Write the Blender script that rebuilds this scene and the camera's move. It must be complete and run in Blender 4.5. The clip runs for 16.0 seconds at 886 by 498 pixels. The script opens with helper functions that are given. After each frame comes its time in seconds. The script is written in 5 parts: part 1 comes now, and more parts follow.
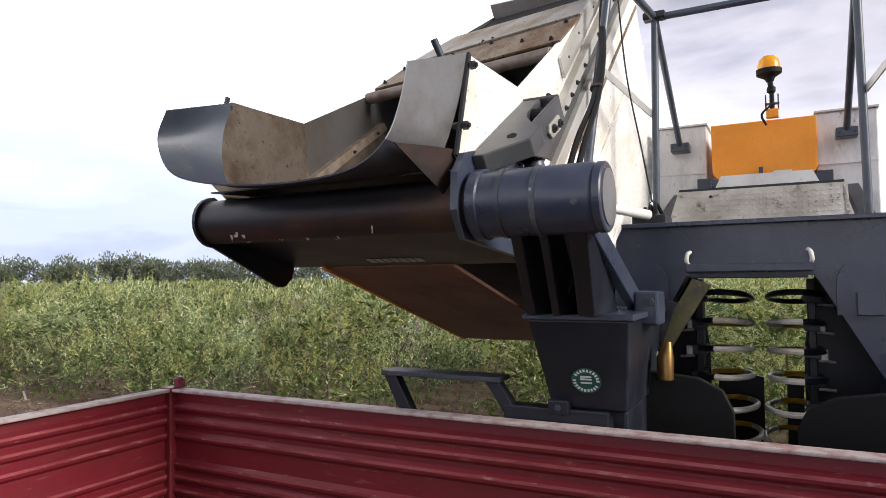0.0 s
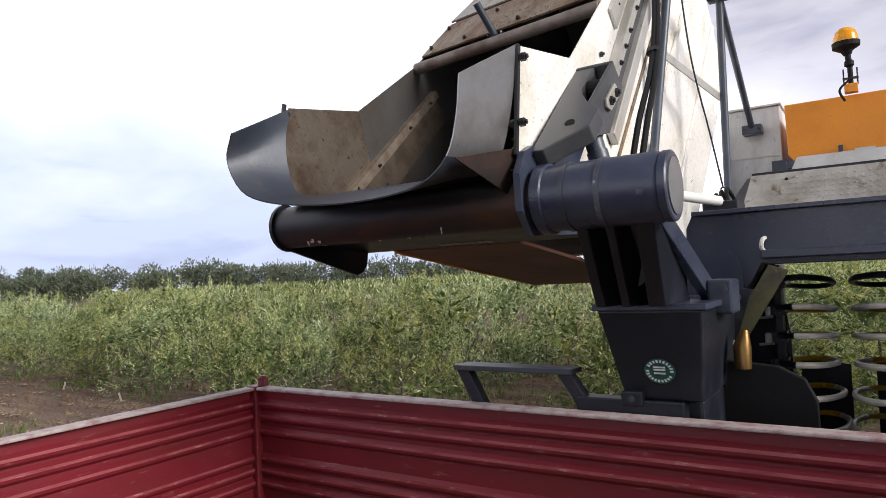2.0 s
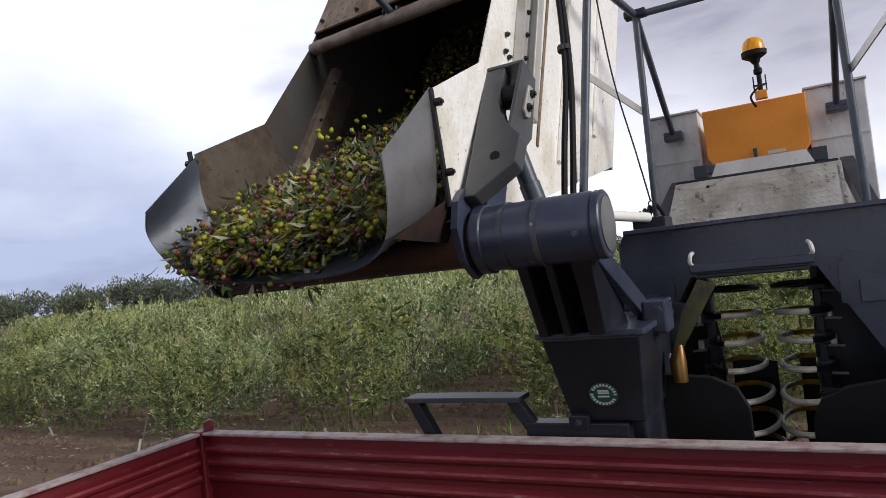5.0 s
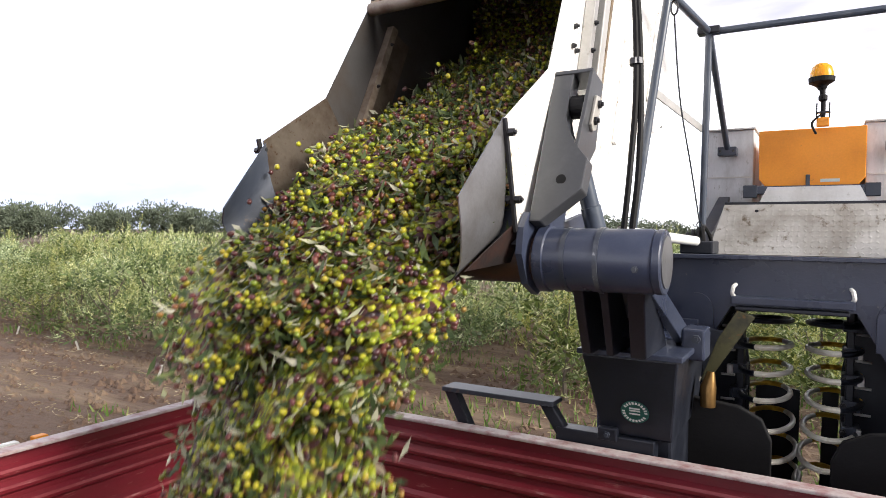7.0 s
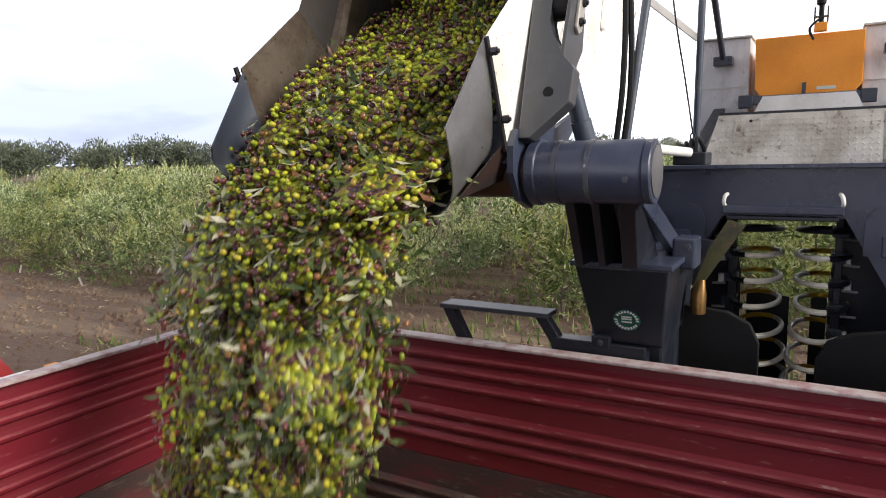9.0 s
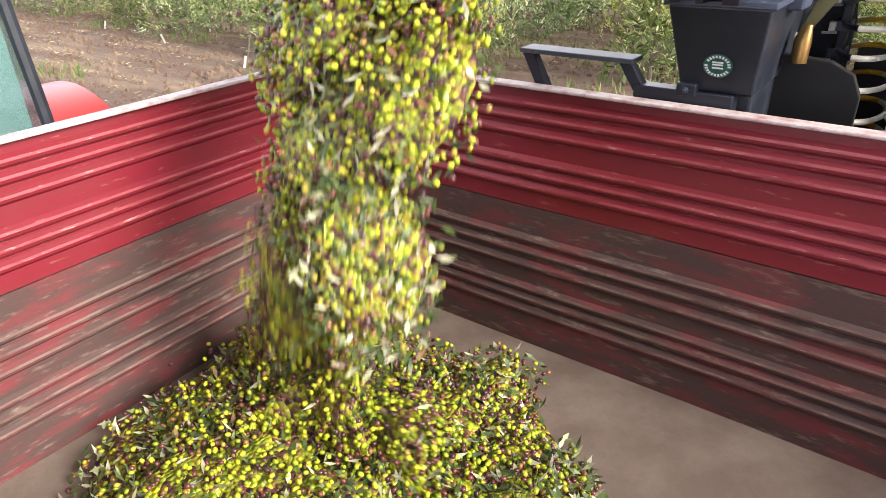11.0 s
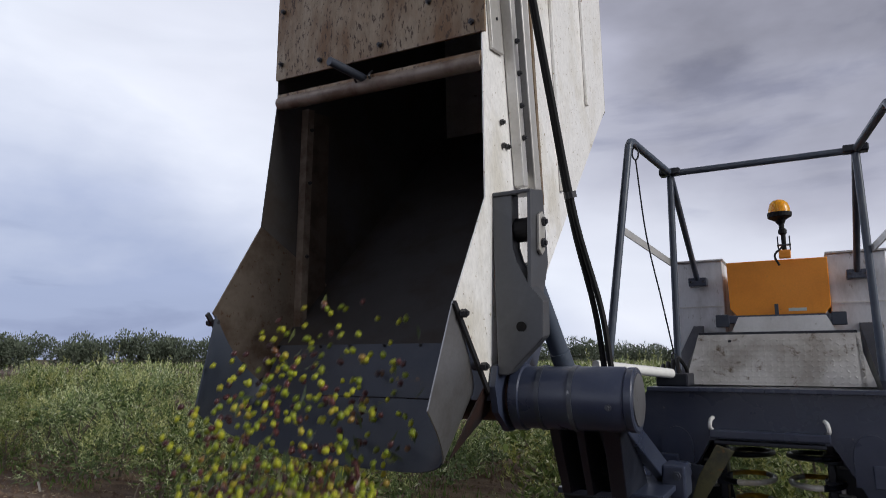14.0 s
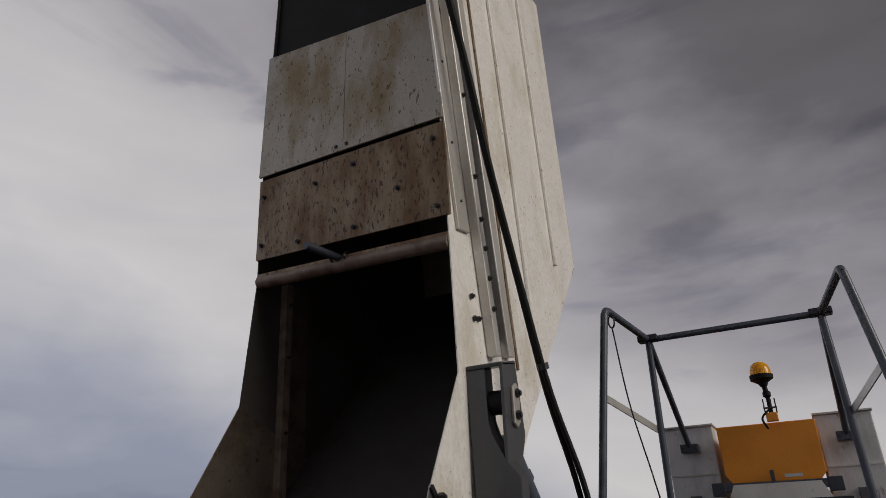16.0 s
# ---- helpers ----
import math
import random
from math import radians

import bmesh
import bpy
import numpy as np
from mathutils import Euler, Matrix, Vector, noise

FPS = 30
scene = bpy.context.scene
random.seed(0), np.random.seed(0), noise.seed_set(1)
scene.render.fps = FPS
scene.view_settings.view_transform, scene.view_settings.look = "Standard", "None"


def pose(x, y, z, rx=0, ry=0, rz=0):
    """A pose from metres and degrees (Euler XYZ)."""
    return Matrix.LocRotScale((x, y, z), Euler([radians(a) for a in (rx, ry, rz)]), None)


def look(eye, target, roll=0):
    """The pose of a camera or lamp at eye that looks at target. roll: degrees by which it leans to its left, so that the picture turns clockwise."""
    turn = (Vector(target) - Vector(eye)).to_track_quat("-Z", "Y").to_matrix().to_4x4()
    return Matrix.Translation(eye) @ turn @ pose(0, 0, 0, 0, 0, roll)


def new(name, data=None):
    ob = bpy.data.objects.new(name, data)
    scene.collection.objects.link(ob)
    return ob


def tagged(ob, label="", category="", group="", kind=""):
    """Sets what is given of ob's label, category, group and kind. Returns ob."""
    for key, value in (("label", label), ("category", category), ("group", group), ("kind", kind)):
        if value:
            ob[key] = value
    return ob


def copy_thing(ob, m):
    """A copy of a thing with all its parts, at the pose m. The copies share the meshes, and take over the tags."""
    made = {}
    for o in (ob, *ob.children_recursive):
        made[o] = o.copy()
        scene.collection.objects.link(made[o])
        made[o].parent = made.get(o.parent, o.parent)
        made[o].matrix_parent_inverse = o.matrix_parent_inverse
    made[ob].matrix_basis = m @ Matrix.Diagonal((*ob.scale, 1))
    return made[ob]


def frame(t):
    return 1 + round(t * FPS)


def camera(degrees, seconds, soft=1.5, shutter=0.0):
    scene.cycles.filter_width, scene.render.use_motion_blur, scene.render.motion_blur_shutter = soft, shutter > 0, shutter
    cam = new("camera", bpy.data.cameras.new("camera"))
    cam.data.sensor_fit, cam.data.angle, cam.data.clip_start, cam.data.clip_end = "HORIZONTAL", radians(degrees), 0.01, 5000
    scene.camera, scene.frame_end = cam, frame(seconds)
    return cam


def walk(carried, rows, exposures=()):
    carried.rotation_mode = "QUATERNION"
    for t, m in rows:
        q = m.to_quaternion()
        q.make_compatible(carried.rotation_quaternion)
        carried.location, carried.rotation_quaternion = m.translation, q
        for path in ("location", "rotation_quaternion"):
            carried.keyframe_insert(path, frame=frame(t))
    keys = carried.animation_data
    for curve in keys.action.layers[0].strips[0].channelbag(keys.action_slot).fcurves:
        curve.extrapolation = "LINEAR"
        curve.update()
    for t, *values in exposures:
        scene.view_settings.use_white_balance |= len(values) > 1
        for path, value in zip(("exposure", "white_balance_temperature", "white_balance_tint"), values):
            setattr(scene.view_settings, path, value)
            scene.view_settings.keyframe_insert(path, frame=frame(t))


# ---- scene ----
cam = camera(67.8, 16.0, soft=0.75, shutter=0.12)
PATH = [
    (0, (1.245, -0.048, 2.573), (0.324, 1.724, 2.663), -0.6),
    (0.5, (1.241, -0.046, 2.565), (0.315, 1.724, 2.661), -1.1),
    (1, (1.259, -0.055, 2.571), (0.313, 1.705, 2.667), -3.4),
    (1.5, (1.258, -0.067, 2.577), (0.201, 1.628, 2.668), -2.5),
    (2, (1.263, -0.08, 2.574), (0.166, 1.59, 2.657), -2.6),
    (2.5, (1.248, -0.087, 2.583), (0.208, 1.616, 2.719), -2.1),
    (3, (1.246, -0.096, 2.584), (0.302, 1.653, 2.809), -1.6),
    (3.5, (1.281, -0.09, 2.575), (0.319, 1.646, 2.82), -4.9),
    (4, (1.297, -0.081, 2.57), (0.302, 1.647, 2.726), -4.7),
    (4.5, (1.273, -0.084, 2.588), (0.329, 1.674, 2.717), -6.1),
    (4.7, (1.273, -0.087, 2.629), (0.343, 1.681, 2.731), -6.7),
    (6.8, (1.219, -0.228, 2.82), (0.201, 1.493, 2.747), 0.8),
    (7, (1.231, -0.238, 2.827), (0.228, 1.492, 2.774), 0.6),
    (7.5, (1.243, -0.244, 2.82), (0.255, 1.494, 2.767), 0.4),
    (8, (1.235, -0.222, 2.826), (0.24, 1.509, 2.715), -1.1),
    (8.5, (1.248, -0.27, 2.817), (0.256, 1.462, 2.695), -1.6),
    (9, (1.253, -0.253, 2.805), (0.264, 1.463, 2.528), -1.3),
    (9.5, (1.258, -0.26, 2.798), (0.205, 1.347, 2.242), -1.8),
    (9.7, (1.282, -0.248, 2.736), (0.173, 1.288, 2.096), -2.0),
    (10.25, (1.3, -0.27, 2.74), (0.27, 1.16, 1.80), -2.0),
    (11.2, (1.27, -0.3, 2.73), (0.18, 1.10, 1.83), -1.9),
    (11.8, (1.25, -0.31, 2.743), (0.102, 1.228, 2.179), -1.8),
    (12, (1.245, -0.329, 2.767), (0.097, 1.252, 2.339), -1.7),
    (12.5, (1.26, -0.308, 2.791), (0.214, 1.385, 2.598), -1.0),
    (13, (1.274, -0.321, 2.81), (0.319, 1.433, 2.693), 0.1),
    (13.5, (1.273, -0.311, 2.834), (0.341, 1.459, 2.856), 0.3),
    (14, (1.279, -0.287, 2.862), (0.331, 1.444, 3.188), -0.1),
    (14.5, (1.294, -0.324, 2.848), (0.359, 1.356, 3.481), -0.3),
    (15, (1.323, -0.375, 2.841), (0.41, 1.25, 3.636), 0.3),
    (15.5, (1.282, -0.351, 2.911), (0.457, 1.275, 3.599), -1.9),
    (16, (1.359, -0.353, 2.861), (0.489, 1.305, 3.686), -1.9),
]
EXPOSURES = [(0, 0.28, 6400, 10), (2, 0.08, 6300, 10), (3, -0.1, 6150, 10), (4.0, -0.4, 6150, 10), (4.7, -0.45, 6150, 10), (6.8, 0.72, 6400, 10), (7.5, 0.6, 6415, 10), (8.0, 0.38, 6427, 10), (9.0, 0.36, 6450, 10), (9.7, 0.74, 6900, 10), (11.8, 1.85, 6250, 10), (12.0, 1.80, 6250, 10), (12.5, 0.98, 6250, 10), (13.0, 0.25, 6250, 10), (13.5, -0.25, 6150, 10), (14.0, -0.75, 5950, 10), (14.5, -0.9, 6250, 10), (15.0, -1.35, 6600, 10), (15.5, -1.56, 6800, 10), (16, -1.42, 6700, 10)]
walk(cam, [(t, look(eye, target, roll)) for t, eye, target, roll in PATH], EXPOSURES)


# ---- light, sky, exposure ----
def build_world():
    w = bpy.data.worlds.new("sky")
    scene.world = w
    w.use_nodes = True
    nt = w.node_tree
    N, L = nt.nodes, nt.links
    N.clear()
    out = N.new("ShaderNodeOutputWorld")
    bg = N.new("ShaderNodeBackground")
    sky = N.new("ShaderNodeTexSky")
    sky.sky_type, sky.sun_disc = "NISHITA", False
    sky.sun_elevation, sky.sun_rotation = radians(27), radians(93)
    sky.air_density, sky.dust_density = 1.2, 2.0
    tc = N.new("ShaderNodeTexCoord")
    mp = N.new("ShaderNodeMapping")
    mp.inputs["Scale"].default_value = (1.0, 1.0, 2.1)
    L.new(tc.outputs["Generated"], mp.inputs["Vector"])
    n1 = N.new("ShaderNodeTexNoise")
    n1.inputs["Scale"].default_value, n1.inputs["Detail"].default_value, n1.inputs["Roughness"].default_value = 1.7, 7, 0.5
    L.new(mp.outputs["Vector"], n1.inputs["Vector"])
    # the cloud deck thickens overhead and to the east
    dot = N.new("ShaderNodeVectorMath")
    dot.operation = "DOT_PRODUCT"
    dot.inputs[1].default_value = (0.60, 0.06, 1.11)
    L.new(tc.outputs["Generated"], dot.inputs[0])
    add = N.new("ShaderNodeMath")
    add.operation = "MULTIPLY_ADD"
    add.inputs[1].default_value = 0.62
    L.new(dot.outputs["Value"], add.inputs[0])
    soft = N.new("ShaderNodeMath")
    soft.operation = "MULTIPLY"
    soft.inputs[1].default_value = 0.55
    L.new(n1.outputs["Fac"], soft.inputs[0])
    L.new(soft.outputs["Value"], add.inputs[2])
    ramp = N.new("ShaderNodeValToRGB")
    e = ramp.color_ramp.elements
    e[0].position, e[0].color = 0.07, (0.58, 0.64, 0.86, 1)
    e[1].position, e[1].color = 0.84, (0.200, 0.182, 0.194, 1)
    for p, c in ((0.27, (1.27, 1.26, 1.31, 1)), (0.42, (1.1, 1.08, 1.14, 1)), (0.57, (0.68, 0.655, 0.735, 1)), (0.70, (0.275, 0.257, 0.288, 1))):
        k = e.new(p)
        k.color = c
    L.new(add.outputs["Value"], ramp.inputs["Fac"])
    mp2 = N.new("ShaderNodeMapping")
    mp2.inputs["Scale"].default_value = (1.0, 1.0, 4.6)
    L.new(tc.outputs["Generated"], mp2.inputs["Vector"])
    n2 = N.new("ShaderNodeTexNoise")
    n2.inputs["Scale"].default_value, n2.inputs["Detail"].default_value, n2.inputs["Roughness"].default_value = 2.6, 8, 0.52
    n2.inputs["Distortion"].default_value = 0.5
    L.new(mp2.outputs["Vector"], n2.inputs["Vector"])
    wisp = N.new("ShaderNodeValToRGB")
    we = wisp.color_ramp.elements
    we[0].position, we[0].color = 0.30, (0.74, 0.75, 0.80, 1)
    we[1].position, we[1].color = 0.70, (1.07, 1.06, 1.05, 1)
    we.new(0.41).color = (0.98, 0.98, 0.98, 1)
    L.new(n2.outputs["Fac"], wisp.inputs["Fac"])
    veil = N.new("ShaderNodeMixRGB")
    veil.blend_type = "MULTIPLY"
    veil.inputs["Fac"].default_value = 1.0
    L.new(ramp.outputs["Color"], veil.inputs["Color1"])
    L.new(wisp.outputs["Color"], veil.inputs["Color2"])
    gain = N.new("ShaderNodeMixRGB")
    gain.blend_type = "MULTIPLY"
    gain.inputs["Fac"].default_value = 1.0
    gain.inputs["Color2"].default_value = (14, 14, 14, 1)
    L.new(veil.outputs["Color"], gain.inputs["Color1"])
    mix = N.new("ShaderNodeMixRGB")
    mix.inputs["Fac"].default_value = 0.9
    L.new(sky.outputs["Color"], mix.inputs["Color1"])
    L.new(gain.outputs["Color"], mix.inputs["Color2"])
    L.new(mix.outputs["Color"], bg.inputs["Color"])
    bg.inputs["Strength"].default_value = 0.09
    L.new(bg.outputs["Background"], out.inputs["Surface"])


build_world()
sun = new("sun", bpy.data.lights.new("sun", "SUN"))
sun.data.energy, sun.data.angle, sun.data.color = 4.4, radians(28), (1.0, 0.94, 0.85)
sun.matrix_world = look((9.0, -0.4, 4.6), (0, 0, 0))


# ---- materials ----
def material(name, base, rough=0.6, metal=0.0, second=None, second_at=(0.5, 0.7), scale=6.0, fine=60.0, bump=0.15,
             spots=None, spots_at=(0.62, 0.68), spots_scale=14.0, rough_var=0.15, stretch=(1, 1, 1), random_tint=0.0, fine_mix=0.25, bump_dist=0.004, spec=0.5):
    m = bpy.data.materials.new(name)
    m.use_nodes = True
    nt = m.node_tree
    N, L = nt.nodes, nt.links
    b = N["Principled BSDF"]
    tc = N.new("ShaderNodeTexCoord")
    mp = N.new("ShaderNodeMapping")
    mp.inputs["Scale"].default_value = stretch
    L.new(tc.outputs["Object"], mp.inputs["Vector"])

    def noise_tex(s, detail=6, rough_=0.6):
        n = N.new("ShaderNodeTexNoise")
        n.inputs["Scale"].default_value, n.inputs["Detail"].default_value, n.inputs["Roughness"].default_value = s, detail, rough_
        L.new(mp.outputs["Vector"], n.inputs["Vector"])
        return n

    def blend(fac, a, c, kind="MIX"):
        x = N.new("ShaderNodeMixRGB")
        x.blend_type = kind
        if isinstance(fac, float):
            x.inputs["Fac"].default_value = fac
        else:
            L.new(fac, x.inputs["Fac"])
        for sock, v in (("Color1", a), ("Color2", c)):
            if isinstance(v, tuple):
                x.inputs[sock].default_value = (*v, 1)
            else:
                L.new(v, x.inputs[sock])
        return x.outputs["Color"]

    def step(sock, lo, hi):
        r = N.new("ShaderNodeMapRange")
        r.inputs["From Min"].default_value, r.inputs["From Max"].default_value = lo, hi
        L.new(sock, r.inputs["Value"])
        return r.outputs["Result"]

    big, small = noise_tex(scale), noise_tex(fine, 3)
    col = base
    if second:
        col = blend(step(big.outputs["Fac"], *second_at), base, second)
    if spots:
        sp = noise_tex(spots_scale, 8, 0.7)
        col = blend(step(sp.outputs["Fac"], *spots_at), col, spots)
    g = N.new("ShaderNodeMapRange")
    g.inputs["To Min"].default_value, g.inputs["To Max"].default_value = 0.55, 1.45
    L.new(small.outputs["Fac"], g.inputs["Value"])
    col = blend(fine_mix, col, blend(1.0, col, g.outputs["Result"], "MULTIPLY"))
    if random_tint:
        oi = N.new("ShaderNodeObjectInfo")
        hs = N.new("ShaderNodeHueSaturation")
        L.new(step(oi.outputs["Random"], 0, 1), hs.inputs["Value"])
        mr = N.new("ShaderNodeMapRange")
        mr.inputs["To Min"].default_value, mr.inputs["To Max"].default_value = 1 - random_tint, 1 + random_tint
        L.new(oi.outputs["Random"], mr.inputs["Value"])
        L.new(mr.outputs["Result"], hs.inputs["Value"])
        L.new(col, hs.inputs["Color"])
        col = hs.outputs["Color"]
    if isinstance(col, tuple):
        b.inputs["Base Color"].default_value = (*col, 1)
    else:
        L.new(col, b.inputs["Base Color"])
    rr = N.new("ShaderNodeMapRange")
    rr.inputs["To Min"].default_value, rr.inputs["To Max"].default_value = max(0.05, rough - rough_var), min(1, rough + rough_var)
    L.new(big.outputs["Fac"], rr.inputs["Value"])
    L.new(rr.outputs["Result"], b.inputs["Roughness"])
    b.inputs["Metallic"].default_value = metal
    b.inputs["Specular IOR Level"].default_value = spec
    if bump:
        bp = N.new("ShaderNodeBump")
        bp.inputs["Strength"].default_value, bp.inputs["Distance"].default_value = bump, bump_dist
        L.new(small.outputs["Fac"], bp.inputs["Height"])
        L.new(bp.outputs["Normal"], b.inputs["Normal"])
    return m


def island_material(name, stops, rough=0.45, spec=0.4, sheen=0.0, translucent=0.0):
    """Loose pieces in one mesh, each with its own tint."""
    m = bpy.data.materials.new(name)
    m.use_nodes = True
    nt = m.node_tree
    N, L = nt.nodes, nt.links
    b = N["Principled BSDF"]
    geo = N.new("ShaderNodeNewGeometry")
    ramp = N.new("ShaderNodeValToRGB")
    e = ramp.color_ramp.elements
    while len(e) > 1:
        e.remove(e[-1])
    e[0].position, e[0].color = stops[0][0], (*stops[0][1], 1)
    for p, c in stops[1:]:
        k = e.new(p)
        k.color = (*c, 1)
    L.new(geo.outputs["Random Per Island"], ramp.inputs["Fac"])
    tint = ramp.outputs["Color"]
    if sheen:
        oi = N.new("ShaderNodeObjectInfo")
        hs = N.new("ShaderNodeHueSaturation")
        for sock, lo, hi in (("Value", 1 - sheen, 1 + sheen), ("Hue", 0.493, 0.518), ("Saturation", 1.15, 0.8)):
            mr = N.new("ShaderNodeMapRange")
            mr.inputs["To Min"].default_value, mr.inputs["To Max"].default_value = lo, hi
            L.new(oi.outputs["Random"], mr.inputs["Value"])
            L.new(mr.outputs["Result"], hs.inputs[sock])
        L.new(tint, hs.inputs["Color"])
        tint = hs.outputs["Color"]
    L.new(tint, b.inputs["Base Color"])
    b.inputs["Roughness"].default_value = rough
    b.inputs["Specular IOR Level"].default_value = spec
    if translucent:
        tr = N.new("ShaderNodeBsdfTranslucent")
        ms = N.new("ShaderNodeMixShader")
        ms.inputs["Fac"].default_value = translucent
        L.new(tint, tr.inputs["Color"])
        L.new(b.outputs["BSDF"], ms.inputs[1])
        L.new(tr.outputs["BSDF"], ms.inputs[2])
        L.new(ms.outputs["Shader"], N["Material Output"].inputs["Surface"])
    return m


def packed_material(name):
    """Olives packed too tightly to pick apart: a cell for each fruit, rounded by its own bump."""
    m = bpy.data.materials.new(name)
    m.use_nodes = True
    N, L = m.node_tree.nodes, m.node_tree.links
    b = N["Principled BSDF"]
    tc, vo, ramp, bp = N.new("ShaderNodeTexCoord"), N.new("ShaderNodeTexVoronoi"), N.new("ShaderNodeValToRGB"), N.new("ShaderNodeBump")
    vo.inputs["Scale"].default_value = 58
    L.new(tc.outputs["Object"], vo.inputs["Vector"])
    sep = N.new("ShaderNodeSeparateColor")
    L.new(vo.outputs["Color"], sep.inputs["Color"])
    e = ramp.color_ramp.elements
    e[0].color, e[1].color = (0.10, 0.14, 0.012, 1), (0.03, 0.014, 0.018, 1)
    for p, c in ((0.25, (0.24, 0.28, 0.018)), (0.45, (0.40, 0.40, 0.022)), (0.62, (0.22, 0.16, 0.03)), (0.75, (0.10, 0.035, 0.03))):
        e.new(p).color = (*c, 1)
    L.new(sep.outputs["Red"], ramp.inputs["Fac"])
    L.new(ramp.outputs["Color"], b.inputs["Base Color"])
    bp.invert = True
    bp.inputs["Strength"].default_value, bp.inputs["Distance"].default_value = 1.0, 0.012
    L.new(vo.outputs["Distance"], bp.inputs["Height"])
    L.new(bp.outputs["Normal"], b.inputs["Normal"])
    b.inputs["Roughness"].default_value = 0.4
    return m


M = {}
M["red"] = material("red_paint", (0.155, 0.010, 0.020), 0.42, 0, (0.13, 0.010, 0.015), (0.4, 0.7), 4, 90, 0.2, (0.27, 0.10, 0.09), (0.61, 0.70), 13, stretch=(0.8, 0.8, 5), fine_mix=0.4)
M["red_dirty"] = material("dusty_red_paint", (0.050, 0.026, 0.023), 0.75, 0, (0.125, 0.02, 0.024), (0.46, 0.66), 5, 70, 0.3, (0.15, 0.105, 0.085), (0.56, 0.7), 9, stretch=(0.8, 0.8, 4), fine_mix=0.5)
# rib crests: wear and dust, with the sky's glint painted in as paler colour
M["crest"] = material("worn_glint_crest", (0.25, 0.045, 0.055), 0.5, 0, (0.17, 0.014, 0.022), (0.46, 0.62), 9, 90, 0.2, (0.38, 0.20, 0.19), (0.58, 0.68), 20, stretch=(0.7, 0.7, 3))
M["crest_dirty"] = material("dusty_glint_crest", (0.14, 0.085, 0.072), 0.75, 0, (0.085, 0.034, 0.03), (0.44, 0.62), 9, 90, 0.2, (0.24, 0.165, 0.14), (0.58, 0.68), 20, stretch=(0.7, 0.7, 3))
M["rim"] = material("worn_rim", (0.40, 0.34, 0.34), 0.6, 0, (0.27, 0.15, 0.15), (0.46, 0.66), 18, 90, 0.2, (0.17, 0.03, 0.035), (0.64, 0.70), 30)
M["floor"] = material("trailer_floor", (0.11, 0.078, 0.062), 0.85, 0, (0.17, 0.13, 0.105), (0.4, 0.7), 4, 60, 0.4)
M["navy"] = material("navy_paint", (0.032, 0.040, 0.070), 0.30, 0.0, (0.062, 0.072, 0.102), (0.48, 0.75), 5, 120, 0.12, (0.20, 0.19, 0.18), (0.67, 0.72), 26)
M["black"] = material("black_paint", (0.010, 0.012, 0.019), 0.38, 0, (0.022, 0.025, 0.036), (0.5, 0.75), 6, 90, 0.12, (0.07, 0.06, 0.05), (0.72, 0.78), 18, spec=0.4)
M["rail"] = material("blue_grey_tube", (0.055, 0.07, 0.10), 0.38, 0.0, (0.10, 0.115, 0.14), (0.5, 0.75), 9, 120, 0.08)
M["alu"] = material("scuffed_aluminium", (0.60, 0.59, 0.57), 0.42, 0.55, (0.44, 0.42, 0.38), (0.42, 0.72), 3.5, 80, 0.1, (0.20, 0.17, 0.11), (0.62, 0.72), 26, stretch=(1, 1, 1))
M["white"] = material("white_panel", (0.88, 0.87, 0.85), 0.34, 0.1, (0.70, 0.67, 0.60), (0.50, 0.66), 4, 80, 0.1, (0.24, 0.17, 0.08), (0.615, 0.66), 75, stretch=(1, 0.6, 1), fine_mix=0.5)
M["pale"] = material("pale_bin", (0.66, 0.67, 0.69), 0.45, 0.1, (0.42, 0.42, 0.42), (0.46, 0.64), 6, 80, 0.1, (0.20, 0.18, 0.15), (0.60, 0.68), 18, stretch=(1, 1, 0.4))
M["rust"] = material("rusty_sheet", (0.25, 0.195, 0.13), 0.5, 0.3, (0.15, 0.085, 0.038), (0.40, 0.62), 9, 80, 0.3, (0.05, 0.026, 0.012), (0.55, 0.60), 85, stretch=(1, 0.35, 1), fine_mix=0.7)
M["steel"] = material("worn_steel", (0.042, 0.050, 0.070), 0.42, 0.15, (0.075, 0.080, 0.092), (0.45, 0.75), 4, 80, 0.1, (0.15, 0.10, 0.065), (0.64, 0.74), 12, spec=0.35)
# hopper sheet deep inside: the interior's shade is put into this dark colour
M["deep"] = material("shade_dark_hopper_sheet", (0.055, 0.052, 0.052), 0.6, 0.25, (0.04, 0.028, 0.02), (0.45, 0.7), 4, 70, 0.15)
M["flap"] = material("scuffed_flap", (0.30, 0.30, 0.31), 0.34, 0.75, (0.20, 0.19, 0.18), (0.45, 0.72), 6, 80, 0.12, (0.10, 0.08, 0.06), (0.66, 0.72), 18)
M["strip"] = material("rusty_strip", (0.105, 0.08, 0.06), 0.6, 0.25, (0.06, 0.042, 0.03), (0.42, 0.65), 14, 80, 0.25)
M["strip_edge"] = material("worn_strip_edge", (0.23, 0.19, 0.155), 0.5, 0.3, (0.13, 0.09, 0.065), (0.42, 0.65), 14, 80, 0.2)
M["inner"] = material("stained_inner_sheet", (0.24, 0.20, 0.165), 0.36, 0.75, (0.11, 0.075, 0.055), (0.45, 0.64), 5, 70, 0.25, (0.11, 0.055, 0.028), (0.58, 0.66), 42)
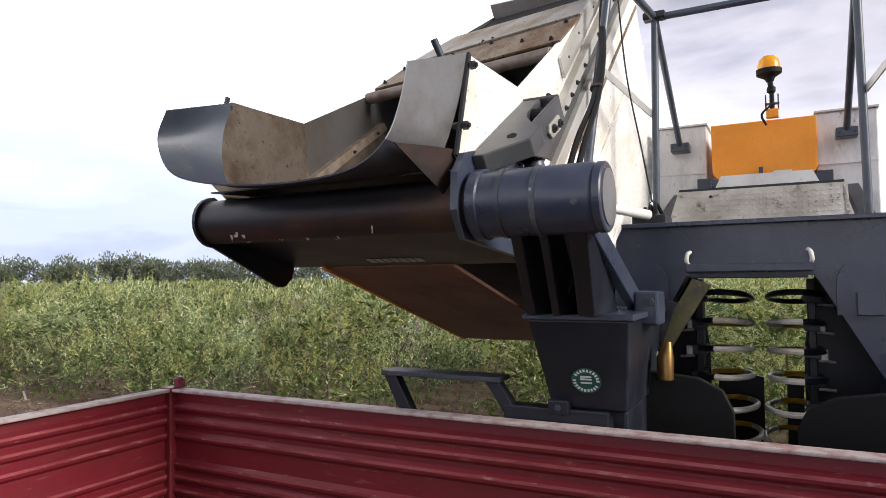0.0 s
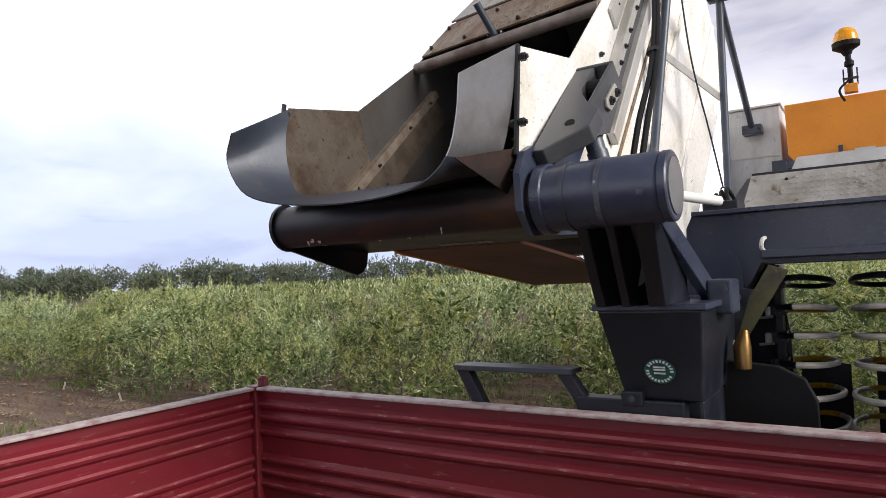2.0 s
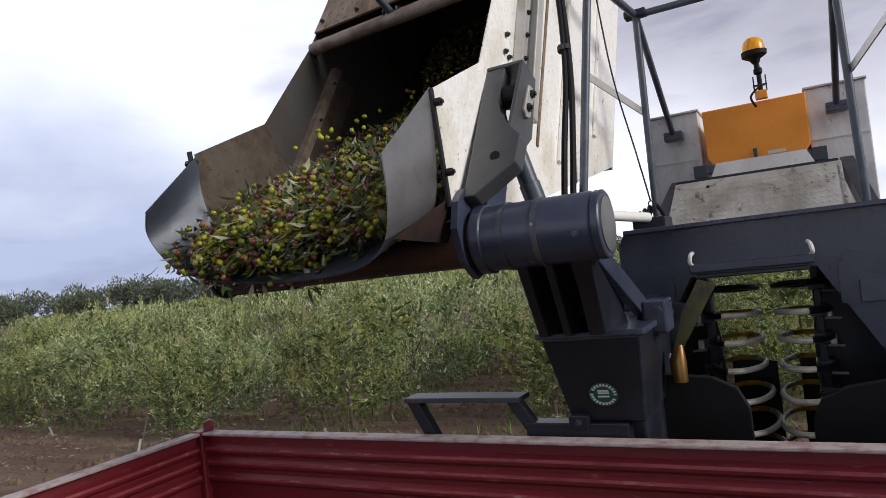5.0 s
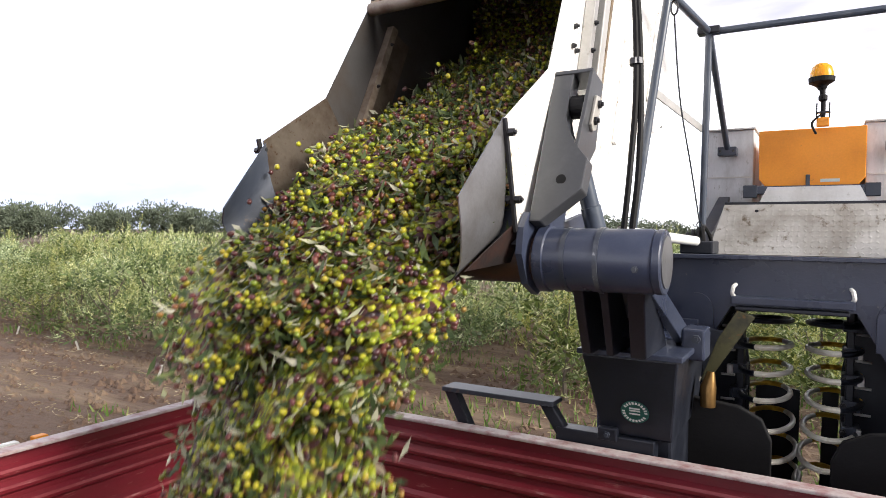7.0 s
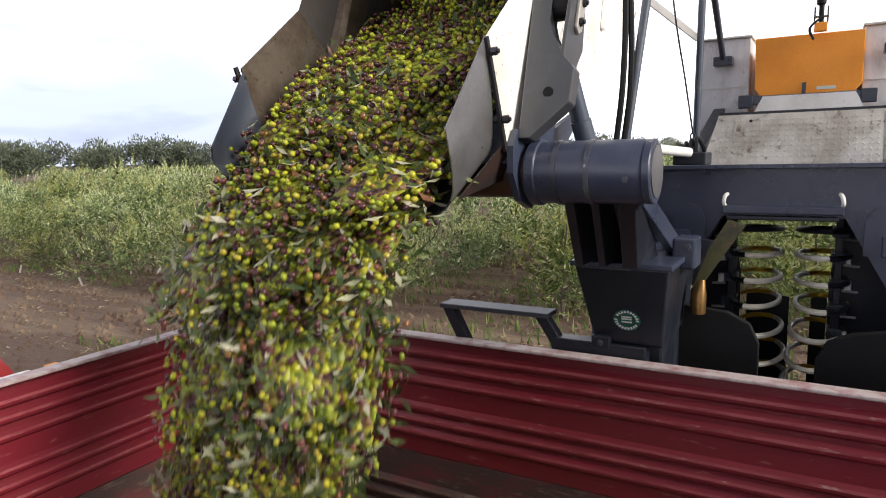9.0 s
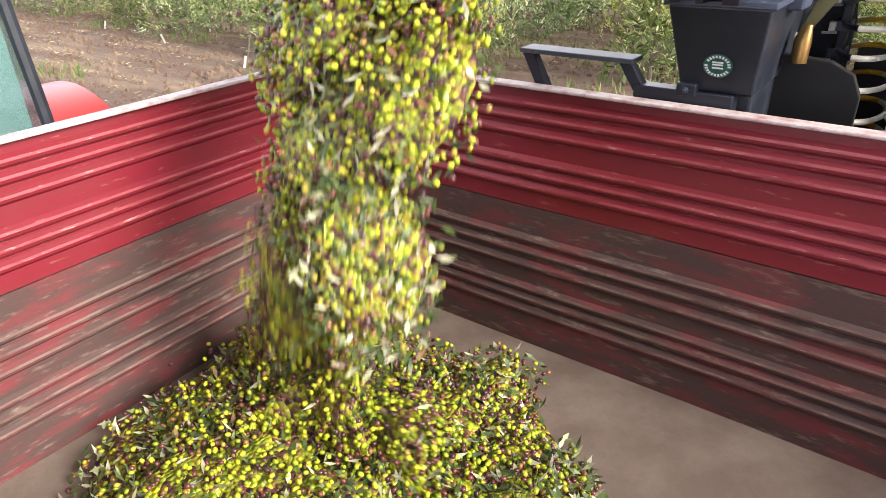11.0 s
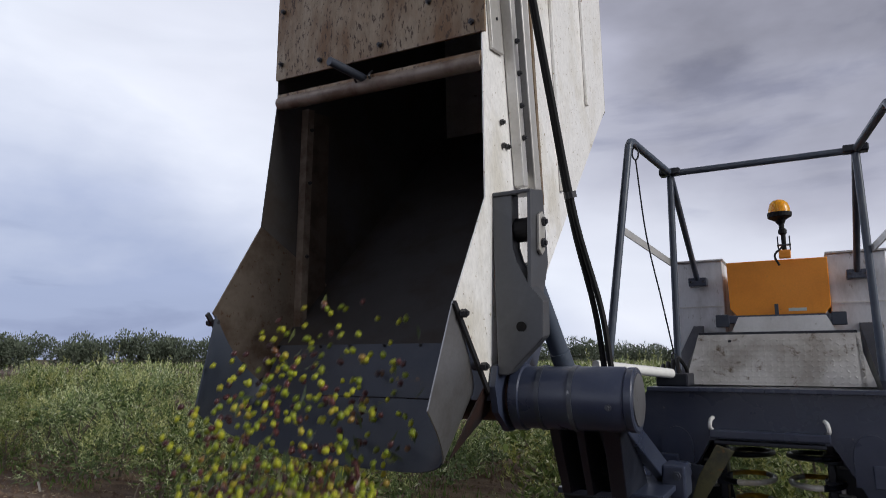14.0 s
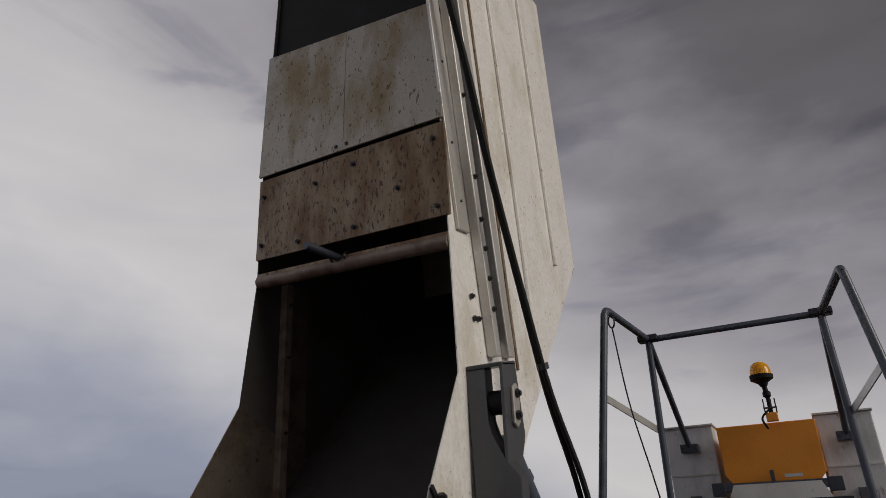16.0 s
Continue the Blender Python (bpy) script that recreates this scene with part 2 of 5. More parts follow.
# rusty skirt steel, its base darkened to paint the flap's shaded bottom
M["skirt"] = material("shade_dark_rusty_skirt", (0.022, 0.018, 0.018), 0.5, 0.3, (0.046, 0.023, 0.018), (0.45, 0.62), 9, 80, 0.2, (0.03, 0.028, 0.03), (0.60, 0.68), 14)
M["orange"] = material("orange_paint", (0.86, 0.31, 0.016), 0.5, 0, (0.74, 0.25, 0.014), (0.5, 0.8), 5, 90, 0.06, (0.26, 0.14, 0.05), (0.66, 0.72), 24)
M["under"] = material("underside_paint", (0.22, 0.10, 0.062), 0.6, 0, (0.14, 0.075, 0.055), (0.4, 0.7), 4, 90, 0.15)
M["cream"] = material("cream_rod", (0.80, 0.77, 0.67), 0.45, 0, (0.52, 0.46, 0.34), (0.5, 0.8), 12, 90, 0.1)
M["yellow"] = material("yellow_rod", (0.60, 0.36, 0.03), 0.5, 0, (0.4, 0.24, 0.03), (0.5, 0.8), 12, 90, 0.1)
M["rubber"] = material("rubber", (0.008, 0.008, 0.009), 0.65, 0, (0.014, 0.014, 0.015), (0.5, 0.8), 9, 90, 0.15, spec=0.2)
M["bolt"] = material("bolt_steel", (0.05, 0.05, 0.055), 0.4, 0.7, None, bump=0)
M["brass"] = material("brass", (0.22, 0.13, 0.045), 0.38, 0.8, (0.10, 0.05, 0.02), (0.5, 0.8), 12, 90, 0.1)
M["rust_tube"] = material("tube_paint", (0.02, 0.02, 0.024), 0.45, 0.2, (0.085, 0.04, 0.022), (0.54, 0.74), 3.0, 90, 0.15, (0.16, 0.13, 0.11), (0.70, 0.76), 16, stretch=(1, 2, 2))
M["alu2"] = material("grey_cover", (0.36, 0.34, 0.30), 0.45, 0.35, (0.22, 0.165, 0.085), (0.46, 0.64), 5, 75, 0.2, (0.08, 0.062, 0.028), (0.57, 0.62), 75, stretch=(1, 0.4, 1), fine_mix=0.6)
M["grey"] = material("grey_bracket", (0.062, 0.065, 0.072), 0.38, 0.2, (0.095, 0.098, 0.105), (0.5, 0.75), 6, 90, 0.06)
M["green"] = material("green_sticker", (0.03, 0.14, 0.11), 0.5, 0, bump=0)
M["paper"] = material("pale_print", (0.55, 0.60, 0.57), 0.5, 0, bump=0)
M["silver"] = material("silver_print", (0.70, 0.68, 0.64), 0.5, 0, bump=0)
M["tread"] = material("tread_plate", (0.52, 0.51, 0.49), 0.5, 0.3, (0.32, 0.30, 0.27), (0.42, 0.64), 5, 80, 0.2, (0.13, 0.10, 0.07), (0.57, 0.66), 16)
M["stay"] = material("worn_stay", (0.12, 0.115, 0.055), 0.4, 0.4, (0.06, 0.058, 0.04), (0.42, 0.65), 14, 90, 0.15, (0.20, 0.11, 0.04), (0.60, 0.68), 20)
M["scuff"] = material("scuffed_navy", (0.04, 0.047, 0.065), 0.35, 0.1, (0.10, 0.11, 0.125), (0.48, 0.62), 10, 90, 0.15, (0.38, 0.39, 0.41), (0.63, 0.68), 12)
M["soil"] = material("soil", (0.105, 0.065, 0.044), 0.95, 0, (0.19, 0.135, 0.092), (0.48, 0.62), 0.8, 14, 1.0, (0.085, 0.11, 0.035), (0.60, 0.68), 1.1, stretch=(0.25, 1.3, 1), bump_dist=0.08, fine_mix=0.8)
M["hill"] = material("hill_fields", (0.06, 0.085, 0.035), 0.95, 0, (0.11, 0.10, 0.05), (0.45, 0.6), 0.012, 0.05, 0.0, stretch=(1, 0.4, 1))
M["bark"] = material("bark", (0.09, 0.072, 0.055), 0.9, 0, (0.14, 0.115, 0.09), (0.4, 0.7), 14, 60, 0.5)
M["leaf"] = island_material("olive_foliage", [(0.0, (0.071, 0.103, 0.032)), (0.35, (0.179, 0.233, 0.078)), (0.65, (0.356, 0.420, 0.172)), (0.88, (0.594, 0.641, 0.365)), (1.0, (0.736, 0.750, 0.547))], 0.5, 0.4, 0.32, 0.35)
# dark leaf tint: crown shade put into colour, also used on random lobes
M["leaf_old_dark"] = island_material("shade_dark_old_leaves", [(0.0, (0.048, 0.071, 0.021)), (0.6, (0.106, 0.152, 0.047)), (1.0, (0.234, 0.285, 0.112))], 0.5, 0.4, 0.25, 0.25)
M["leaf_young"] = island_material("young_olive_leaves", [(0.0, (0.196, 0.231, 0.062)), (0.5, (0.415, 0.440, 0.154)), (1.0, (0.692, 0.682, 0.350))], 0.5, 0.4, 0.3, 0.4)
M["leaf_far"] = island_material("far_foliage", [(0.0, (0.066, 0.084, 0.054)), (0.5, (0.117, 0.143, 0.096)), (1.0, (0.195, 0.227, 0.168))], 0.6, 0.3, 0, 0.15)
M["grass"] = island_material("grass_blades", [(0.0, (0.06, 0.12, 0.02)), (0.6, (0.12, 0.20, 0.04)), (1.0, (0.28, 0.26, 0.12))], 0.6, 0.3, 0, 0.25)
M["straw"] = island_material("dry_straw", [(0.0, (0.12, 0.085, 0.05)), (0.6, (0.24, 0.19, 0.12)), (1.0, (0.42, 0.36, 0.26))], 0.8, 0.2)
M["olive"] = island_material("olives", [(0.0, (0.15, 0.20, 0.010)), (0.28, (0.30, 0.34, 0.016)), (0.50, (0.44, 0.44, 0.022)), (0.62, (0.30, 0.21, 0.03)), (0.70, (0.12, 0.035, 0.032)), (1.0, (0.028, 0.012, 0.016))], 0.32, 0.5)
M["olive_mixed"] = island_material("half_ripe_olives", [(0.0, (0.11, 0.15, 0.010)), (0.24, (0.24, 0.26, 0.016)), (0.42, (0.36, 0.32, 0.02)), (0.54, (0.22, 0.10, 0.03)), (0.68, (0.12, 0.032, 0.03)), (1.0, (0.03, 0.012, 0.018))], 0.32, 0.5)
M["oleaf"] = island_material("cut_leaves", [(0.0, (0.03, 0.052, 0.014)), (0.42, (0.075, 0.105, 0.030)), (0.68, (0.15, 0.17, 0.06)), (0.84, (0.40, 0.40, 0.27)), (0.94, (0.48, 0.46, 0.35)), (1.0, (0.18, 0.08, 0.035))], 0.5, 0.4, 0, 0.2)
M["mash"] = packed_material("packed_olives")
M["tractor_red"] = material("tractor_red", (0.45, 0.03, 0.025), 0.35, 0, (0.36, 0.03, 0.03), (0.5, 0.8), 4, 80, 0.03)
M["lamp_white"] = material("lamp_lens", (0.75, 0.75, 0.72), 0.25, 0, bump=0)
M["guard"] = material("trunk_guard", (0.46, 0.44, 0.40), 0.7, 0, (0.45, 0.42, 0.38), (0.5, 0.8), 20, 60, 0.1)


def glass_like(name, colour, rough, clear=0.75):
    m = bpy.data.materials.new(name)
    m.use_nodes = True
    b = m.node_tree.nodes["Principled BSDF"]
    b.inputs["Base Color"].default_value = (*colour, 1)
    b.inputs["Roughness"].default_value = rough
    b.inputs["Transmission Weight"].default_value = clear
    b.inputs["IOR"].default_value = 1.45
    return m


M["amber"] = glass_like("amber_lens", (1.0, 0.47, 0.02), 0.25, 0.35)
M["pane"] = glass_like("cab_glass", (0.30, 0.52, 0.50), 0.03)


# ---- mesh helpers ----
def link(name, bm, mat, parent=None, label="", smooth=False):
    me = bpy.data.meshes.new(name)
    bmesh.ops.recalc_face_normals(bm, faces=bm.faces[:])
    bm.to_mesh(me)
    bm.free()
    if smooth:
        me.polygons.foreach_set("use_smooth", [True] * len(me.polygons))
        me.set_sharp_from_angle(angle=radians(35))
    for k in (mat if isinstance(mat, (list, tuple)) else (mat,)):
        me.materials.append(k)
    ob = new(name, me)
    if parent:
        ob.parent = parent
    if label:
        ob["label"] = label
    return ob


def part(name, bm, mat, parent, label="", smooth=False):
    return link(name, bm, mat, parent, label, smooth)


def thing(name, at, label, category, group="", kind=""):
    ob = new(name)
    ob.empty_display_size = 0.1
    ob.location = at
    return tagged(ob, label, category, group, kind)


def box(bm, lo, hi, bevel=0.0):
    v = [bm.verts.new((x, y, z)) for x in (lo[0], hi[0]) for y in (lo[1], hi[1]) for z in (lo[2], hi[2])]
    fs = [bm.faces.new([v[i] for i in q]) for q in ((0, 1, 3, 2), (4, 6, 7, 5), (0, 4, 5, 1), (2, 3, 7, 6), (0, 2, 6, 4), (1, 5, 7, 3))]
    if bevel:
        es = list({e for f in fs for e in f.edges})
        bmesh.ops.bevel(bm, geom=es, offset=bevel, segments=2, affect="EDGES", profile=0.5)
    return bm


def boxed(lo, hi, bevel=0.0):
    return box(bmesh.new(), lo, hi, bevel)


def prism(bm, pts, axis, a, b, bevel=0.0):
    """A polygon in the two other axes (in order) pushed along axis from a to b."""
    def put(p, h):
        q = list(p)
        q.insert(axis, h)
        return bm.verts.new(q)
    n = len(pts)
    A, B = [put(p, a) for p in pts], [put(p, b) for p in pts]
    fs = [bm.faces.new(A), bm.faces.new(B[::-1])]
    for i in range(n):
        fs.append(bm.faces.new((A[i], B[i], B[(i + 1) % n], A[(i + 1) % n])))
    if bevel:
        es = list({e for f in fs for e in f.edges})
        bmesh.ops.bevel(bm, geom=es, offset=bevel, segments=2, affect="EDGES", profile=0.5)
    return bm


def prismed(pts, axis, a, b, bevel=0.0):
    return prism(bmesh.new(), pts, axis, a, b, bevel)


def rod(bm, pts, r, sides=12, closed=False):
    """A round bar along points."""
    pts = [Vector(p) for p in pts]
    n = len(pts)
    rings = []
    up = None
    for i, p in enumerate(pts):
        if closed:
            d = pts[(i + 1) % n] - pts[i - 1]
        else:
            d = pts[min(i + 1, n - 1)] - pts[max(i - 1, 0)]
        d.normalize()
        if up is None:
            up = Vector((0, 0, 1)) if abs(d.z) < 0.9 else Vector((1, 0, 0))
        a = d.cross(up).normalized()
        c = a.cross(d).normalized()
        up = c
        rr = r[i] if isinstance(r, (list, tuple)) else r
        rings.append([bm.verts.new(p + rr * (math.cos(k * math.tau / sides) * a + math.sin(k * math.tau / sides) * c)) for k in range(sides)])
    for i in range(n if closed else n - 1):
        A, B = rings[i], rings[(i + 1) % n]
        for k in range(sides):
            bm.faces.new((A[k], A[(k + 1) % sides], B[(k + 1) % sides], B[k]))
    if not closed:
        bm.faces.new(rings[0][::-1])
        bm.faces.new(rings[-1])
    return bm


def rodded(pts, r, sides=12, closed=False):
    return rod(bmesh.new(), pts, r, sides, closed)


def bend(pts, steps=5):
    """A smooth line through points."""
    P = [Vector(p) for p in pts]
    P = [2 * P[0] - P[1]] + P + [2 * P[-1] - P[-2]]
    out = []
    for i in range(1, len(P) - 2):
        a, b, c, d = P[i - 1:i + 3]
        for s in range(steps):
            t = s / steps
            out.append(0.5 * ((2 * b) + (c - a) * t + (2 * a - 5 * b + 4 * c - d) * t * t + (3 * b - a - 3 * c + d) * t ** 3))
    return out + [P[-2]]


def loft(edge_a, edge_b, across=5, thick=0.004, bulge=None):
    """A sheet between two lines of equally many points, with thickness."""
    bm = bmesh.new()
    grid = [[bm.verts.new(a.lerp(b, k / across)) for k in range(across + 1)] for a, b in zip(edge_a, edge_b)]
    for i in range(len(grid) - 1):
        for k in range(across):
            bm.faces.new((grid[i][k], grid[i + 1][k], grid[i + 1][k + 1], grid[i][k + 1]))
    bmesh.ops.recalc_face_normals(bm, faces=bm.faces[:])
    bmesh.ops.solidify(bm, geom=bm.faces[:], thickness=thick)
    return bm


def plate(p, q, x0, x1, thick):
    """A flat sheet across x from (y, z) p to q, thickened to its lower side."""
    d = (Vector(q) - Vector(p)).normalized()
    n = Vector((d.y, -d.x)) * thick
    return prismed([tuple(p), tuple(q), (q[0] + n.x, q[1] + n.y), (p[0] + n.x, p[1] + n.y)], 0, x0, x1)


def bolt_at(bm, c, axis, r=0.008, h=0.008):
    c, a = Vector(c), Vector(axis).normalized()
    rod(bm, [c, c + a * h], r, 6)
    rod(bm, [c + a * h, c + a * (h + 0.006)], r * 0.55, 6)
    return bm


# ---- ground ----
def build_ground():
    bm = bmesh.new()
    rows = [-60, -20, -8, -2] + [k * 0.6 for k in range(0, 50)] + [34, 44, 60, 90, 150, 300, 700, 1800]
    cols = [-1800, -700, -300, -150, -90, -60] + [-45 + k * 0.9 for k in range(0, 78)] + [30, 45, 80, 160, 400, 1800]
    grid = []
    for y in rows:
        line = []
        for x in cols:
            z = 0.0
            if abs(x) < 46 and 0 < y < 32:
                z = 0.05 * noise.noise((x * 0.5, y * 0.9, 0)) + 0.03 * noise.noise((x * 2, y * 2.4, 3)) - 0.03
            line.append(bm.verts.new((x, y, z)))
        grid.append(line)
    for a, b in zip(grid, grid[1:]):
        for i in range(len(cols) - 1):
            bm.faces.new((a[i], a[i + 1], b[i + 1], b[i]))
    return tagged(link("ground", bm, M["soil"], smooth=True), "brown tilled soil with dry weeds", "ground", kind="structure")


build_ground()


# ---- trailer ----
RIM, FLOOR, WX, WY, NY, EX = 2.165, 1.075, -0.866, 1.737, -0.62, 3.35


def ribbed_profile(z0, z1, ribs, depth=0.014, half=0.021):
    """Heights and how far the sheet stands out at them."""
    prof = [(z0, 0.0)]
    for c in sorted(ribs):
        prof += [(c - half, 0.0), (c - half * 0.45, depth * 0.9), (c, depth), (c + half * 0.45, depth * 0.9), (c + half, 0.0)]
    return prof + [(z1, 0.0)]


def ribbed_board(along, at, face, a, b, z0, z1, ribs, thick=0.025, waves=20):
    """A pressed sheet board along x (0) or y (1); face: +1 or -1, where its ribs stand out."""
    prof = ribbed_profile(z0, z1, ribs)
    bm = bmesh.new()
    fr, bk = [], []
    for k in range(waves + 1):
        s = a + (b - a) * k / waves
        w = 0.006 * noise.noise((s * 1.7, at * 3, z0)) if 0 < k < waves else 0
        def put(o, z):
            return bm.verts.new((s, at + o, z) if along == 0 else (at + o, s, z))
        fr.append([put(face * d + w, z) for z, d in prof])
        bk.append([put(-face * thick + w, z) for z, d in prof])
    m = len(prof)
    for k in range(waves):
        for i in range(m - 1):
            f = bm.faces.new((fr[k][i], fr[k + 1][i], fr[k + 1][i + 1], fr[k][i + 1]))
            # only the upward crest facet gets the worn colour with its painted glint
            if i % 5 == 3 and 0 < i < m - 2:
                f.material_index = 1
            bm.faces.new((bk[k][i], bk[k][i + 1], bk[k + 1][i + 1], bk[k + 1][i]))
        bm.faces.new((fr[k][0], bk[k][0], bk[k + 1][0], fr[k + 1][0]))
        bm.faces.new((fr[k][-1], fr[k + 1][-1], bk[k + 1][-1], bk[k][-1]))
    for k in (0, waves):
        for i in range(m - 1):
            bm.faces.new((fr[k][i], fr[k][i + 1], bk[k][i + 1], bk[k][i]))
    return bm


def build_trailer():
    t = thing("trailer", (1.2, 0.55, 0), "red ribbed steel farm trailer with dusty lower boards", "trailer")
    up = [2.097, 2.047, 1.99, 1.884, 1.835, 1.785]
    low = [1.565, 1.51, 1.45, 1.345, 1.295, 1.24]
    inv = Matrix.Translation((-1.2, -0.55, 0))

    def add(name, bm, mat, label=""):
        bmesh.ops.transform(bm, matrix=inv, verts=bm.verts[:])
        return part(name, bm, mat, t, label)
    for along, at, face, a, b in ((0, WY, -1, WX + 0.03, EX), (0, NY, 1, WX + 0.03, EX), (1, WX, 1, NY + 0.03, WY - 0.03), (1, EX, -1, NY + 0.03, WY - 0.03)):
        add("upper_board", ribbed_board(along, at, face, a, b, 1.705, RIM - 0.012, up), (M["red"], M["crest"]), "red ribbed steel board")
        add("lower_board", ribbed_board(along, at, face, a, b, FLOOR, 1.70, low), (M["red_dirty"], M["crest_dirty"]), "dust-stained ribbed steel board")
        if along == 0:
            add("rim", boxed((a, at - 0.026, RIM - 0.012), (b, at + 0.03, RIM), 0.004) if face < 0 else boxed((a, at - 0.03, RIM - 0.012), (b, at + 0.026, RIM), 0.004), M["rim"], "worn pale top edge")
        else:
            add("rim", boxed((at - 0.028, a, RIM - 0.012), (at + 0.028, b, RIM), 0.004), M["rim"], "worn pale top edge")
    for x in (WX, EX):
        for y in (WY, NY):
            add("corner_post", boxed((x - 0.03, y - 0.03, 0.95), (x + 0.03, y + 0.03, RIM + 0.004), 0.006), M["red"])
            add("post_cap", rodded([(x + 0.03, y + 0.012, RIM + 0.004), (x + 0.03, y + 0.012, RIM + 0.035), (x + 0.03, y + 0.012, RIM + 0.042)], [0.022, 0.02, 0.012]), M["red"])
    add("deck", boxed((WX - 0.02, NY - 0.02, FLOOR - 0.08), (EX + 0.02, WY + 0.02, FLOOR - 0.001)), M["floor"], "dusty steel floor")
    for y in (0.1, 1.0):
        add("chassis_beam", boxed((WX - 0.4, y - 0.05, 0.78), (EX, y + 0.05, FLOOR - 0.082)), M["black"])
    add("drawbar", prismed([(-2.2, 0.5), (-0.8, 0.05), (-0.8, 1.05), (-2.2, 0.62)], 2, 0.68, 0.775), M["black"])
    for x in (1.3, 2.4):
        add("axle", rodded([(x, -0.35, 0.5), (x, 1.5, 0.5)], 0.05), M["black"])
        for y in (-0.4, 1.25):
            bm = rodded([(x, y, 0.5), (x, y + 0.03, 0.5), (x, y + 0.22, 0.5), (x, y + 0.25, 0.5)], [0.42, 0.48, 0.48, 0.42], 28)
            w = add("wheel", bm, M["rubber"], "black ribbed tyre")
            rm = rodded([(x, y - 0.01, 0.5), (x, y + 0.26, 0.5)], 0.25, 20)
            bmesh.ops.transform(rm, matrix=inv, verts=rm.verts[:])
            part("rim", rm, M["rim"], w)
    return t


build_trailer()


# ---- harvester ----
MX = 1.135  # middle of the tunnel


def build_harvester():
    h = thing("harvester", (0, 0, 0), "dark blue over-row olive harvester parked beside the trailer", "harvester")

    def add(name, bm, mat, label="", parent=None, smooth=False):
        return part(name, bm, mat, parent or h, label, smooth)

    # hinge drum with its welded straps
    rings = [(0.562, 0.078), (0.568, 0.089), (0.592, 0.089), (0.595, 0.083), (0.70, 0.083), (0.86, 0.083), (0.868, 0.078)]
    drum = add("hinge_drum", rodded([(x, 1.454, 2.756) for x, _ in rings], [r for _, r in rings], 40), M["navy"], "navy steel hinge drum", smooth=True)
    for x in (0.64, 0.728):
        add("strap", rodded([(x, 1.454, 2.756), (x + 0.012, 1.454, 2.756)], 0.0865, 40), M["scuff"], "", drum, True)
    add("end_cap", rodded([(0.868, 1.454, 2.756), (0.872, 1.454, 2.756), (0.888, 1.454, 2.756), (0.891, 1.454, 2.756)], [0.078, 0.082, 0.082, 0.078], 36), M["navy"], "", drum, True)
    add("inner_bush", rodded([(0.891, 1.454, 2.756), (0.894, 1.454, 2.756)], 0.066, 28), M["flap"], "", drum)
    bm = bolt_at(bmesh.new(), (0.835, 1.366, 2.74), (0, -1, 0), 0.009, 0.002)
    add("grease_nipple", bm, M["steel"], "", drum)
    # leaning gussets from the drum down to the column
    for x0, x1 in ((0.662, 0.690), (0.735, 0.757), (0.805, 0.85)):
        g = prismed([(1.40, 2.71), (1.53, 2.71), (1.94, 2.47), (1.66, 2.47)], 0, x0, x1, 0.004)
        for v in g.verts:
            v.co.x -= 0.05 * (2.71 - v.co.z) / 0.24
        add("gusset", g, M["black"])
    # added glossy plates, no known part: they reflect sky for bright gusset gaps
    for x in (0.668, 0.735):
        add("gusset_web", prismed([(1.50, 2.72), (1.52, 2.73), (1.90, 2.48), (1.87, 2.475)], 0, x - 0.01, x + 0.055), M["scuff"], "added scuffed plate reflecting sky in the gusset gaps")
    add("side_rib", prismed([(1.46, 2.69), (1.55, 2.72), (2.10, 2.50), (2.02, 2.46)], 0, 0.815, 0.845, 0.004), M["navy"])
    col = bmesh.new()
    top, bot = [(0.584, 1.74), (0.871, 1.74), (0.871, 2.25), (0.584, 2.25)], [(0.635, 1.80), (0.848, 1.80), (0.848, 2.25), (0.635, 2.25)]
    T = [col.verts.new((x, y, 2.455)) for x, y in top]
    B = [col.verts.new((x, y, 2.20)) for x, y in bot]
    col.faces.new(T), col.faces.new(B[::-1])
    for i in range(4):
        col.faces.new((T[i], B[i], B[(i + 1) % 4], T[(i + 1) % 4]))
    bmesh.ops.bevel(col, geom=col.edges[:], offset=0.006, segments=2, affect="EDGES", profile=0.5)
    column = add("column", col, M["black"], "black tapered steel column")
    add("cap_plate", boxed((0.572, 1.73, 2.455), (0.885, 2.26, 2.472), 0.003), M["navy"], "", column)
    add("lower_leg", boxed((0.66, 1.84, 0.95), (0.84, 2.22, 2.2), 0.01), M["black"])
    # round sticker with unreadable print as bars
    def slant(x, z, off):
        k = (2.455 - z) / 0.255
        return (x, 1.74 + 0.06 * k - off, z)
    sx, sz = 0.742, 2.285
    st = bmesh.new()
    vs = [st.verts.new(slant(sx + 0.043 * math.cos(a * math.tau / 32), sz + 0.036 * math.sin(a * math.tau / 32), 0.003)) for a in range(32)]
    st.faces.new(vs)
    bmesh.ops.solidify(st, geom=st.faces[:], thickness=0.001)
    sticker = add("sticker", st, M["green"], "round green inspection sticker with illegible print")
    ring, count = 0.034, 22
    pr = bmesh.new()
    for a in range(count):
        if a % 11 == 10:
            continue
        g = a * math.tau / count
        c, s = math.cos(g), math.sin(g)
        q = [(ring - 0.005, -0.003), (ring + 0.004, -0.003), (ring + 0.004, 0.003), (ring - 0.005, 0.003)]
        pr.faces.new([pr.verts.new(slant(sx + (u * c - v * s), sz + 0.84 * (u * s + v * c), 0.0055)) for u, v in q])
    for dz in (-0.006, 0.004, 0.011):
        q = [(-0.016, dz - 0.0025), (0.016, dz - 0.0025), (0.016, dz + 0.0025), (-0.016, dz + 0.0025)]
        pr.faces.new([pr.verts.new(slant(sx + u, sz + v, 0.0055)) for u, v in q])
